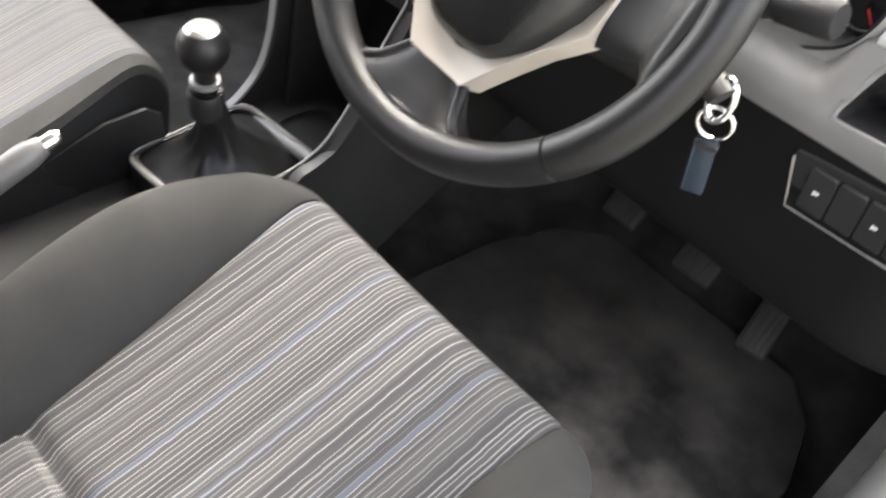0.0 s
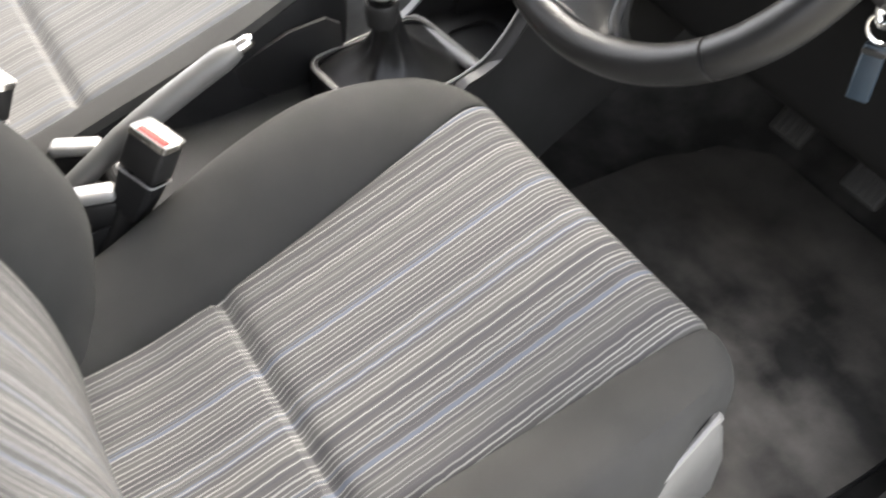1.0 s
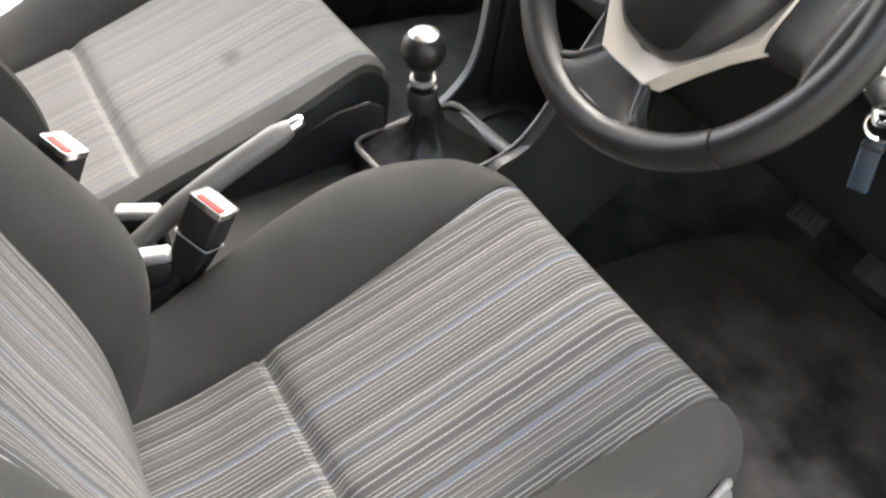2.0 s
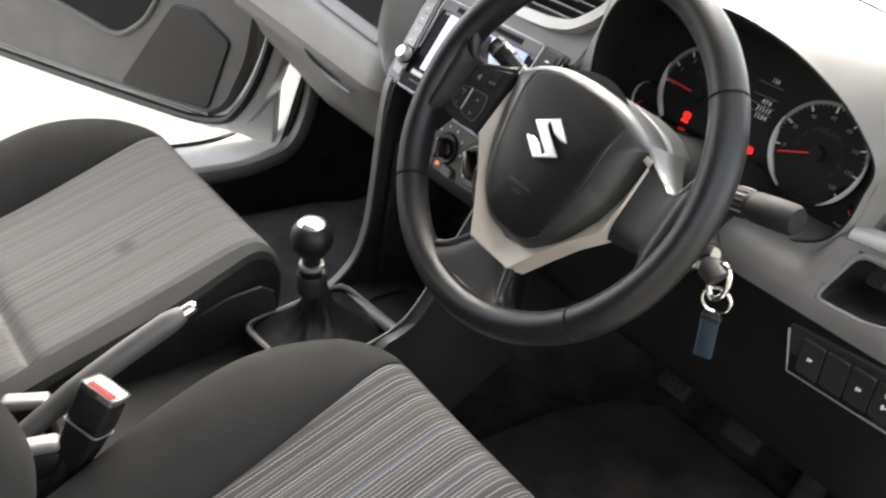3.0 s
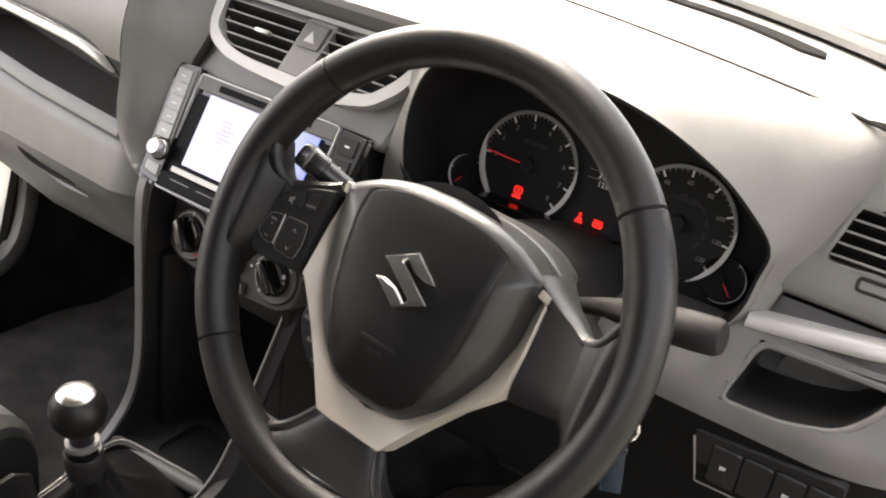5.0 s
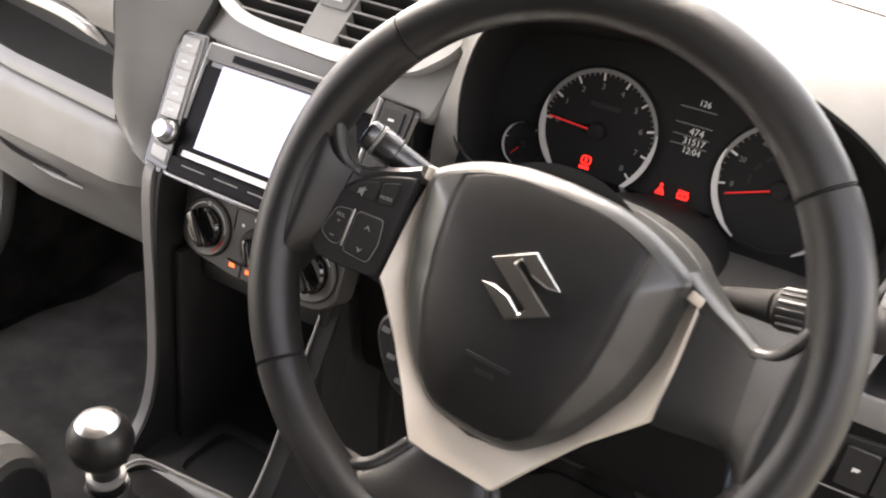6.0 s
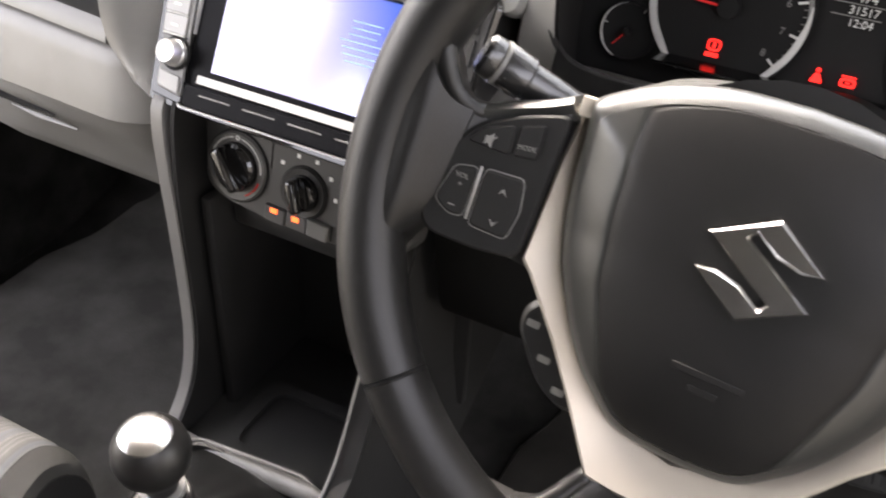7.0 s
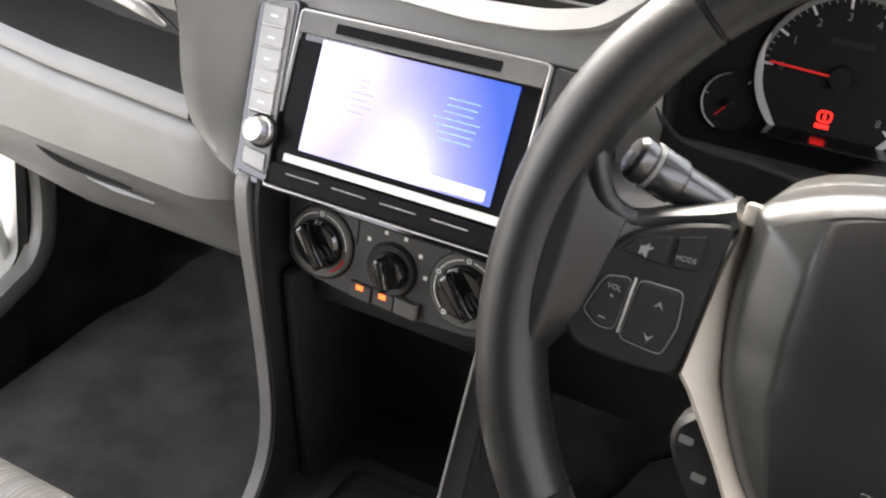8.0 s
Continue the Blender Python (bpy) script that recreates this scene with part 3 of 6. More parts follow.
WA = curve([(-0.205, 0.262, 0.757), (-0.205, 0.232, 0.738), (-0.205, 0.212, 0.712), (-0.205, 0.200, 0.680), (-0.205, 0.196, 0.650), (-0.205, 0.195, 0.620), (-0.205, 0.191, 0.590), (-0.203, 0.190, 0.565), (-0.199, 0.191, 0.546), (-0.183, 0.189, 0.533), (-0.153, 0.188, 0.514)], 30)
WB = curve([(-0.128, 0.300, 0.757), (-0.128, 0.285, 0.725), (-0.131, 0.272, 0.695), (-0.138, 0.258, 0.665), (-0.147, 0.249, 0.640), (-0.152, 0.236, 0.612), (-0.156, 0.224, 0.587), (-0.160, 0.212, 0.560), (-0.159, 0.203, 0.535), (-0.155, 0.196, 0.520), (-0.1505, 0.189, 0.507)], 30)
rows = []
for k in range(13):
    s = k / 12
    rows.append([p.lerp(q, s) + Vector((0, -0.010 * math.sin(math.pi * s) ** 1.2 * (1 - s), 0)) for p, q in zip(WA, WB)])
part("centre_wing", thick(loft(rows, False, False), -0.004), GREY, dash, "smooth grey panel beside the stereo", 60)
lip = curve([(-0.565, 0.192, 0.660), (-0.5, 0.190, 0.656), (-0.4, 0.190, 0.650), (-0.29, 0.191, 0.642), (-0.243, 0.194, 0.631), (-0.222, 0.197, 0.618)], 24)
part("wing_joint", tube([p + Vector((0, -0.0005, 0.0085)) for p in lip[:-3]] + [p + Vector((-0.001, 0.0005, 0)) for p in WA if p.z < 0.622], 0.0012, 6), BLACK, dash, "dark joint line")
part("wing_edge", tube([p + Vector((0.004, -0.002, 0)) for p in WB], 0.0050, 8), BLACK, dash, "black border beside the stereo")
part("tray_lip", tube(lip, [0.007] * 20 + [0.006, 0.005, 0.004, 0.002], 10, 0.7), TRIM, dash, "bright silver strip along the tray")
rows = []
for x in XS + [-0.195, -0.185, -0.175, -0.168, -0.156, -0.142]:
    f = fall(x)
    into = 0.012 * max(0, (x + 0.205) / 0.037) ** 2
    b = float(np.interp(x, [-0.66, -0.53, -0.36, -0.20], [0.606, 0.593, 0.570, 0.558])) - 0.019
    prof = [(0.225, b), (0.196, b - 0.001), (0.190, b - 0.005)] + fine([(0.187, b - 0.014), (0.180, 0.522 + f * 0.8), (0.177, 0.502 + f * 0.6)], 8) + [(0.181, 0.498 + f * 0.6)] + fine([(0.1830, 0.488 + f * 0.4), (0.192, 0.467 + f * 0.2), (0.213, 0.432), (0.235, 0.399), (0.258, 0.369), (0.30, 0.345), (0.48, 0.334)], 22)
    lift = 0.16 * max(0, -0.45 - x)
    rows.append([(x, y + into, z + lift * min(1, max(0, (0.47 - z) / 0.06))) for y, z in prof])
glove = part("glovebox_lid", thick(loft(rows, False, False), -0.005), GREY, dash, "grey glovebox lid with a long crease")
hand = curve([(-0.408, 0.1825, 0.482), (-0.366, 0.1850, 0.466), (-0.335, 0.1875, 0.459), (-0.288, 0.1885, 0.455)], 14)
part("glovebox_handle", tube(hand, [0.001, 0.003, 0.005, 0.006, 0.006, 0.0055, 0.005, 0.0045, 0.004, 0.0035, 0.003, 0.002, 0.0015, 0.001], 8, 0.5), DIAL, glove, "dark pull recess of the glovebox")
part("handle_lip", tube([(-0.345, 0.1890, 0.451), (-0.31, 0.1895, 0.448), (-0.265, 0.1910, 0.446)], [0.001, 0.003, 0.001], 8, 0.6), GREY, glove)
part("under_panel", box(0.5, 0.4, 0.02, (-0.42, 0.60, 0.36), 0.004), BLACK, dash)

# driver side: knee panel, vent pod, silver strip, cubby, switches
cub = [(0.535, 0.590), (0.5205, 0.5375), (0.575, 0.540), (0.617, 0.551), (0.637, 0.573), (0.646, 0.593)]
rows = []
for i in range(100):
    x = 0.085 + 0.585 * i / 99
    e = max(0, (x - 0.60) / 0.07)
    lid = 0.036 * min(1, max(0, (0.512 - x) / 0.02))
    prof = [(0.32, 0.602 - lid), (0.270, 0.600 - lid)] + fine([(0.256, 0.597 - lid), (0.240, 0.572 - lid * 0.45), (0.227, 0.549 - lid * 0.1), (0.2215, 0.534), (0.2215, 0.517), (0.2235, 0.497), (0.228, 0.460), (0.234, 0.420), (0.241, 0.380), (0.249, 0.352), (0.264, 0.336), (0.30, 0.328), (0.42, 0.322)], 90)
    rows.append([(x, y + 0.02 * e * e, z) for y, z in prof])
# lower part split off to carry the painted shade
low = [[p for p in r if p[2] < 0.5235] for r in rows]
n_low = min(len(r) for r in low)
part("knee_underside", thick(loft([[(x, y + 0.001, z) for x, y, z in r[-n_low:]] for r in low], False, False), -0.003), DASH_SHADE, dash, "lower dashboard panel over the knees, darkened for shade")
rows = [[p for p in r if p[2] > 0.5175] for r in rows]
n_up = min(len(r) for r in rows)
rows = [r[:n_up] for r in rows]
knee = thick(cut(loft(rows, False, False), cub), -0.003)
part("knee_panel", knee, FASCIA_SHADED, dash, "grey rolled fascia below the instruments, toned down for shade")
pocket = rounded(cub, 0.012)
rows = []
for s, dep in ((1.0, 0.0), (0.97, 0.004), (0.94, 0.05), (0.90, 0.075)):
    c = Vector((0.585, 0.57))
    rows.append([(c.x + (p.x - c.x) * s, 0.2385 + dep + (p.y - 0.57) * 0.5, c.y + (p.y - c.y) * s) for p in pocket])
bmp = loft(rows, True, False)
bmp.faces.new(list(bmp.verts)[-len(pocket):])
cubby = part("cubby", thick(bmp, 0.002), BLACK, dash, "open black storage cubby")
part("cubby_rim", tube([(p.x, 0.2385 + (p.y - 0.57) * 0.5, p.y) for p in pocket + pocket[:1]], 0.0032, 8), FASCIA_SHADED, cubby)
part("cubby_back", prism([(0.593 + (p.x - 0.585) * 0.72, 0.566 + (p.y - 0.57) * 0.72) for p in pocket][::-1], -0.302, -0.298, 0, pose(0, 0, 0, 90, 0, 0)), MID, cubby, "dark grey back of the cubby")
rows = []
for k in range(24):
    x = 0.5175 + 0.150 * k / 23
    y, z = 0.2590 + 0.018 * max(0, (x - 0.60) / 0.07) ** 2, 0.6005 + 0.150 * (x - 0.5175)
    rows.append([(x, y + 0.008, z - 0.0085), (x, y - 0.004, z - 0.0080), (x, y - 0.0085, z - 0.004), (x, y - 0.0085, z + 0.002), (x, y - 0.004, z + 0.0065), (x, y + 0.008, z + 0.0080)])
part("silver_strip", loft(rows), VENTGREY, dash, "satin silver strip above the cubby", 70)
V_SIDE = rounded([Vector((0.5555, 0.668)), Vector((0.652, 0.672)), Vector((0.658, 0.722)), Vector((0.5680, 0.7185))], 0.008)
V_DEM = rounded([Vector((0.5790, 0.7325)), Vector((0.662, 0.736)), Vector((0.662, 0.7565)), Vector((0.5945, 0.7575))], 0.005)
rows = []
PANEL = fine([(0.322, 0.7710), (0.306, 0.7722), (0.296, 0.7660), (0.288, 0.750), (0.278, 0.71), (0.272, 0.68), (0.2675, 0.655), (0.2680, 0.637), (0.282, 0.628)], 70)
for i in range(46):
    u = i / 45
    row = []
    for y, z in PANEL:
        x0 = 0.531 + 0.25 * max(0, z - 0.628)
        x = x0 + (0.674 - x0) * u
        e = max(0, (x - 0.62) / 0.05)
        row.append((x, y + 0.014 * e * e, z))
    rows.append(row)
part("side_vent_panel", thick(cut(cut(loft(rows, False, False), V_SIDE), V_DEM), -0.003), GREY, dash, "grey panel round the side air vent")


def air_vent(name, outline, m, slats, parent, frame_mat, tab=True, slant=0.0):
    """A louvred vent: frame, dark box, slats and a sliding tab, in a plane with z outward."""
    v = part(name, ring_plate(outline, [p * 0.93 + sum(outline, Vector((0, 0))) / len(outline) * 0.07 for p in outline], -0.008, 0.006, m), frame_mat, parent, "air vent with louvres")
    part("vent_box", prism(outline, -0.05, -0.035, 0, m), DIAL, v)
    lo, hi = min(p.y for p in outline), max(p.y for p in outline)
    for k in range(slats):
        y = lo + (hi - lo) * (k + 0.7) / (slats + 0.4)
        xs = []
        for a, b in zip(outline, outline[1:] + outline[:1]):
            if (a.y - y) * (b.y - y) < 0:
                xs.append(a.x + (b.x - a.x) * (y - a.y) / (b.y - a.y))
        if len(xs) < 2:
            continue
        x0, x1 = min(xs), max(xs)
        sl = part("slat", box(x1 - x0 - 0.004, 0.0020, 0.022, (0, 0, -0.011), 0.0006, 1, m @ Matrix.Translation(((x0 + x1) / 2, y, 0.0)) @ pose(0, 0, 0, -32, 0, 0)), BLACK, v)
        # pale bar paints the highlight on the black slat's front edge
        part("slat_highlight", box(x1 - x0 - 0.005, 0.0022, 0.0012, ((x0 + x1) / 2, y, 0.0004), 0.0004, 1, m), KEYGREY, sl)
        if tab and k == slats // 2:
            part("slider", box(0.016, 0.006, 0.008, ((x0 + x1) / 2, y, 0.001), 0.0015, 2, m), TRIM, v, "bright vent slider")
    return v


air_vent("side_vent", [Vector((p.x - 0.607, p.y - 0.695)) * 1.06 for p in V_SIDE], facing(0.607, 0.2765, 0.695, 12), 5, dash, GREY, False)
air_vent("demister_vent", [Vector((p.x - 0.622, p.y - 0.745)) * 1.06 for p in V_DEM], facing(0.622, 0.2885, 0.745, 22), 3, dash, GREY, False)
m_th = facing(0.6045, 0.2665, 0.6610, 6) @ pose(0, 0, 0, 0, 0, 1)
thumb = part("vent_thumbwheel", prism(rrect(0.034, 0.007, 0.0025), -0.004, 0.001, 0.0005, m_th), PALE, dash, "small pale thumb slot")
part("slot_edge", tube([m_th @ Vector((p.x, p.y, 0.001)) for p in rrect(0.037, 0.010, 0.003) + rrect(0.037, 0.010, 0.003)[:1]], 0.0017, 6), BLACK, thumb)
lip = curve([(0.152, 0.25, 0.640), (0.156, 0.25, 0.618), (0.168, 0.252, 0.602), (0.190, 0.254, 0.595), (0.225, 0.256, 0.592), (0.30, 0.256, 0.580), (0.38, 0.255, 0.566), (0.447, 0.254, 0.555)], 40)
cowl_lip = part("cowl_lip", tube(lip, 0.0025, 8), SPOKE, dash, "soft edge below the dials")
# takes the same shade-darkened colour as the knee underside
part("cowl_face", thick(loft([[p, p + Vector((0.0, -0.006, -0.020)), p + Vector((0, 0.006, -0.055))] for p in lip[8:]], False, False), 0.003), DASH_SHADE, cowl_lip, "panel between dials and column, darkened for shade")
part("hood_floor", box(0.40, 0.10, 0.006, (0.318, 0.300, 0.552), 0.002, 1), BLACK, dash)
# switch plate
m_sw = facing(0.577, 0.2255, 0.481, -12)
out = rounded([Vector((-0.052, -0.032)), Vector((0.0635, -0.027)), Vector((0.060, 0.036)), Vector((-0.065, 0.024))], 0.006)
plate = part("switch_plate", prism(out, -0.01, 0.003, 0.001, m_sw), MATT, dash, "black plate of push switches")
part("plate_edge", tube([m_sw @ Vector((-0.063, 0.018, 0.004)), m_sw @ Vector((-0.053, -0.0315, 0.004)), m_sw @ Vector((0.060, -0.0275, 0.004))], 0.0012, 6), TRIM, plate)
for k, w in enumerate((0.025, 0.025, 0.025, 0.025)):
    cx, cy = -0.0325 + 0.0265 * k, -0.002 + 0.0014 * k
    b = part("switch", prism(rrect(w, 0.044, 0.004, cx, cy), 0.003, 0.006, 0.0012, m_sw), DARK, plate)
    if k in (0, 2):
        part("symbol", join(box(0.0050, 0.0011, 0.0006, (cx, cy + 0.0015, 0.0063), 0, 1, m_sw), box(0.0034, 0.0011, 0.0006, (cx, cy - 0.0005, 0.0063), 0, 1, m_sw), box(0.0011, 0.0046, 0.0006, (cx - 0.0024, cy, 0.0063), 0, 1, m_sw)), MARK, b)
    if k == 3:
        for dy in (0.012, -0.003):
            part("symbol", join(box(0.0055, 0.0013, 0.0006, (cx, cy + dy, 0.0063), 0, 1, m_sw), box(0.0022, 0.0060, 0.0006, (cx - 0.001, cy + dy, 0.0064), 0, 1, m_sw)), MARK, b)
part("dash_end", box(0.02, 0.40, 0.36, (0.682, 0.50, 0.60), 0.008), GREY, dash)
part("dash_end", box(0.02, 0.45, 0.40, (-0.672, 0.50, 0.58), 0.008), GREY, dash)

# ---- instruments ----
cluster = thing("instrument_cluster", "black instrument cluster with ringed dials and red warning lights", "instrument cluster", facing(0.338, 0.333, 0.632, 10))
part("face", prism(rounded([Vector((-0.215, -0.075)), Vector((0.19, -0.075)), Vector((0.19, 0.03)), Vector((0.10, 0.11)), Vector((-0.12, 0.11)), Vector((-0.215, 0.07))], 0.03), -0.012, -0.002), DIAL, cluster, "matt black cluster face")


def gauge(cx, cy, r, name, needle_deg, needle_len, arc=(-225, 45), numbers=(), size=0.010, one_side=()):
    """A dial with a partly silver ring, marks, needle and hub."""
    g = part(name, lathe([(r * 0.90, 0.0), (r * 0.97, 0.001), (r * 0.985, 0.003), (r, 0.003), (r * 1.02, -0.002)], 72, Matrix.Translation((cx, cy, 0))), DIAL, cluster, "round black dial with a pale ring")
    a0, a1 = (radians(a) for a in arc)

    def sweep(lo, hi, wide, mt, nm, up):
        ang = [radians(lo + (hi - lo) * k / 40) for k in range(41)]
        rows = []
        for k, q in enumerate(ang):
            d = Vector((math.cos(q), math.sin(q)))
            w = wide * r * min(1.0, 0.25 + 0.06 * k, 0.25 + 0.06 * (40 - k))
            i, o = r * 0.985 - w, r * 0.985
            rows.append([(cx + d.x * i, cy + d.y * i, 0.0), (cx + d.x * i, cy + d.y * i, up - 0.0008), (cx + d.x * (i + o) / 2, cy + d.y * (i + o) / 2, up), (cx + d.x * o, cy + d.y * o, up - 0.0004), (cx + d.x * o, cy + d.y * o, 0.0)])
        return part(nm, loft(rows), mt, g)

    if one_side:
        sweep(*one_side, 0.060, PALE, "ring", 0.004)
    else:
        sweep(-62, 242, 0.066, DIM, "ring", 0.0040)
        sweep(158, 243, 0.085, PALE, "ring_light", 0.0046)
        sweep(-63, 12, 0.085, PALE, "ring_light", 0.0046)
    n = len(numbers)
    for k in range(n):
        a = -(a0 + (a1 - a0) * k / (n - 1))
        d = Vector((math.cos(a), math.sin(a)))
        part("tick", box(r * 0.14, r * 0.03, 0.0005, (0, 0, 0), 0, 1, Matrix.Translation((cx + d.x * r * 0.87, cy + d.y * r * 0.87, 0.0006)) @ pose(0, 0, 0, 0, 0, math.degrees(a))), MARK, g)
        if numbers[k]:
            words("numeral", numbers[k], size * 0.72, Matrix.Translation((cx + d.x * r * 0.70, cy + d.y * r * 0.70, 0.0008)), DIM, g)
    for k in range((n - 1) * 5 if n > 2 else 0):
        a = -(a0 + (a1 - a0) * k / ((n - 1) * 5))
        d = Vector((math.cos(a), math.sin(a)))
        part("minor_tick", box(r * 0.055, r * 0.014, 0.0004, (0, 0, 0), 0, 1, Matrix.Translation((cx + d.x * r * 0.90, cy + d.y * r * 0.90, 0.0005)) @ pose(0, 0, 0, 0, 0, math.degrees(a))), DIM, g)
        if name == "speedometer" and k % 4 == 2:
            part("inner_mark", box(r * 0.13, r * 0.05, 0.0004, (0, 0, 0), 0, 1, Matrix.Translation((cx + d.x * r * 0.47, cy + d.y * r * 0.47, 0.0005)) @ pose(0, 0, 0, 0, 0, math.degrees(a) - 90)), SPOKE, g)
    if n > 2:
        part("dial_script", box(r * 0.50, r * 0.07, 0.0004, (cx + r * 0.02, cy + r * 0.40, 0.0005)), SPOKE, g)
    pts = [Vector((cx + r * 0.93 * math.cos(q), cy + r * 0.93 * math.sin(q), 0.002)) for q in (2 * math.pi * k / 60 for k in range(61))]
    part("ring_edge", tube(pts, r * 0.008, 5, caps=False), SPOKE, g)
    a = radians(needle_deg)
    part("needle", box(needle_len, r * 0.026, 0.0012, (needle_len / 2, 0, 0), 0, 1, Matrix.Translation((cx, cy, 0.005)) @ pose(0, 0, 0, 0, 0, needle_deg)), NEEDLE, g, "red needle")
    part("hub", lathe([(0.0001, 0.008), (r * 0.13, 0.007), (r * 0.15, 0.0)], 20, Matrix.Translation((cx, cy, 0))), DIAL, g)
    return g


gauge(-0.0842, 0.0005, 0.0565, "rev_counter", 177, 0.047, (-180, 40), ("0", "1", "2", "3", "4", "5", "6", "7", "8"), 0.0100)
gauge(0.0805, -0.002, 0.0565, "speedometer", 200, 0.044, (-190, 40), ("0", "20", "40", "60", "80", "100", "120", "130"), 0.0085)
gauge(-0.1508, -0.0315, 0.0215, "temperature_gauge", -130, 0.014, (-170, -60), ("", ""), 0.006, (100, 250))
gauge(0.1370, -0.0375, 0.0225, "fuel_gauge", -49, 0.017, (-170, -60), ("", ""), 0.006, (-110, 65))
for tx, sz, yy in (("126", 0.0070, 0.0485), ("474", 0.0085, 0.0235), ("31517", 0.0078, 0.0150), ("12:04", 0.0074, 0.0068)):
    words("display_digits", tx, sz, Matrix.Translation((0.001, yy, 0.0006)), MARK, cluster)
for yy in (0.0430, 0.0292, 0.0193, 0.0110):
    part("display_line", box(0.032, 0.0007, 0.0004, (-0.003, yy, 0.0005)), DIM, cluster)
lamp = part("warning_light", ring_plate(rrect(0.0100, 0.0085, 0.0035, -0.0875, -0.0275), rrect(0.0070, 0.0058, 0.0028, -0.0875, -0.0275), 0.0, 0.0008), RED, cluster, "lit red brake warning symbol")
part("symbol_dot", prism(rrect(0.0020, 0.0042, 0.0006, -0.0875, -0.0275), 0.0, 0.0008), RED, lamp)
part("warning_bar", box(0.0095, 0.0030, 0.0006, (-0.0880, -0.0345, 0.0004)), RED, lamp)
lamp = part("warning_light", prism(rounded([Vector((-0.0195, -0.0365)), Vector((-0.0105, -0.0365)), Vector((-0.0135, -0.0300)), Vector((-0.0165, -0.0300))], 0.0012), 0.0, 0.0008), RED, cluster, "lit red warning symbol")
part("symbol_dot", prism(rrect(0.0030, 0.0030, 0.0012, -0.0150, -0.0278), 0.0, 0.0008), RED, lamp)
lamp = part("warning_light", ring_plate(rrect(0.0105, 0.0060, 0.0022, 0.0052, -0.0322), rrect(0.0066, 0.0030, 0.0012, 0.0052, -0.0322), 0.0, 0.0008), RED, cluster, "lit red warning symbol")
part("symbol_dot", box(0.0095, 0.0012, 0.0006, (0.0052, -0.0280, 0.0004)), RED, lamp)
part("symbol_dot", box(0.0030, 0.0012, 0.0006, (0.0052, -0.0322, 0.0004)), RED, lamp)
part("dial_ledge", box(0.156, 0.0020, 0.030, (-0.045, -0.0412, 0.016), 0.0006, 1), LEDGE, cluster, "polished black sill under the dials")

# ---- steering column, stalks, ignition key ----
column = thing("steering_column", "black plastic steering column shroud with control stalks", "steering column")
ax0, ax1 = Vector((0.335, 0.035, 0.625)), Vector((0.335, 0.30, 0.520))
rows = []
for s, w, h in ((0.0, 0.045, 0.040), (0.15, 0.058, 0.052), (0.5, 0.062, 0.062), (1.0, 0.070, 0.075)):
    c = ax0.lerp(ax1, s)
    rows.append([(c.x + w * p.x, c.y + 0.3 * h * p.y, c.z + h * p.y) for p in (Vector(q) for q in rrect(2, 2, 0.8))])
part("shroud", loft(rows), MATT, column, "black column shroud")
stalk = part("stalk", tube([(0.30, 0.085, 0.628), (0.270, 0.0735, 0.6465), (0.248, 0.0652, 0.6597)], [0.006, 0.0065, 0.007], 16), BLACK, column, "black stalk with white switch symbols")
a0, a1 = Vector((0.250, 0.066, 0.6585)), Vector((0.1955, 0.0455, 0.6910))
m_ls = Matrix.Translation(a0) @ (a1 - a0).to_track_quat("Z", "Y").to_matrix().to_4x4()
part("stalk_grip", lathe([(0.0070, 0.0), (0.0086, 0.006), (0.0090, 0.030), (0.0090, 0.0405)], 24, m_ls), STALK, stalk)
part("stalk_collar", lathe([(0.0095, 0.0405), (0.0104, 0.0415), (0.0106, 0.0535), (0.0102, 0.0545)], 24, m_ls), STALK, stalk, "turning switch collar")
part("collar_ring", lathe([(0.0085, 0.0540), (0.0108, 0.0545), (0.0108, 0.0565), (0.0085, 0.0572)], 24, m_ls), SATIN, stalk, "bright ring")
part("stalk_cap", lathe([(0.0100, 0.0570), (0.0104, 0.0580), (0.0100, 0.0630), (0.0080, 0.0650), (0.0001, 0.0655)], 24, m_ls), STALK, stalk)
for q in range(5):
    for turn in ((70, 112) if q > 2 else (90,)):
        r = 0.0107 if q > 2 else 0.0090
        part("symbol", box(0.0026, 0.0005, 0.0040 if q % 2 else 0.0026, (0, r, 0.014 + 0.0085 * q), 0, 1, m_ls @ pose(0, 0, 0, 0, 0, turn + 60)), MARK, stalk)
stalk = part("stalk", tube([(0.40, 0.165, 0.598), (0.435, 0.140, 0.620), (0.462, 0.126, 0.631)], [0.006, 0.008, 0.0115], 16), DIAL, column, "black wiper stalk with a ribbed collar")
ax = (Vector((0.539, 0.118, 0.6465)) - Vector((0.460, 0.126, 0.631))).normalized()
m_st = Matrix.Translation((0.460, 0.126, 0.631)) @ ax.to_track_quat("Z", "Y").to_matrix().to_4x4()
part("stalk_collar", lathe([(0.011, 0.0), (0.0128, 0.002), (0.0128, 0.022), (0.012, 0.024)], 24, m_st), MATT, stalk, "ribbed collar")
part("stalk_grip", lathe([(0.0120, 0.024), (0.0138, 0.027), (0.0142, 0.052), (0.0138, 0.066), (0.0115, 0.070), (0.0001, 0.0705)], 28, m_st), MATT, stalk, "dark grey stalk end")
for q in range(16):
    a = q * math.pi / 8
    part("rib", box(0.0018, 0.0018, 0.016, (0.0129 * math.cos(a), 0.0129 * math.sin(a), 0.012), 0.0004, 1, m_st), DIM if q % 3 == 0 else DARK, stalk)
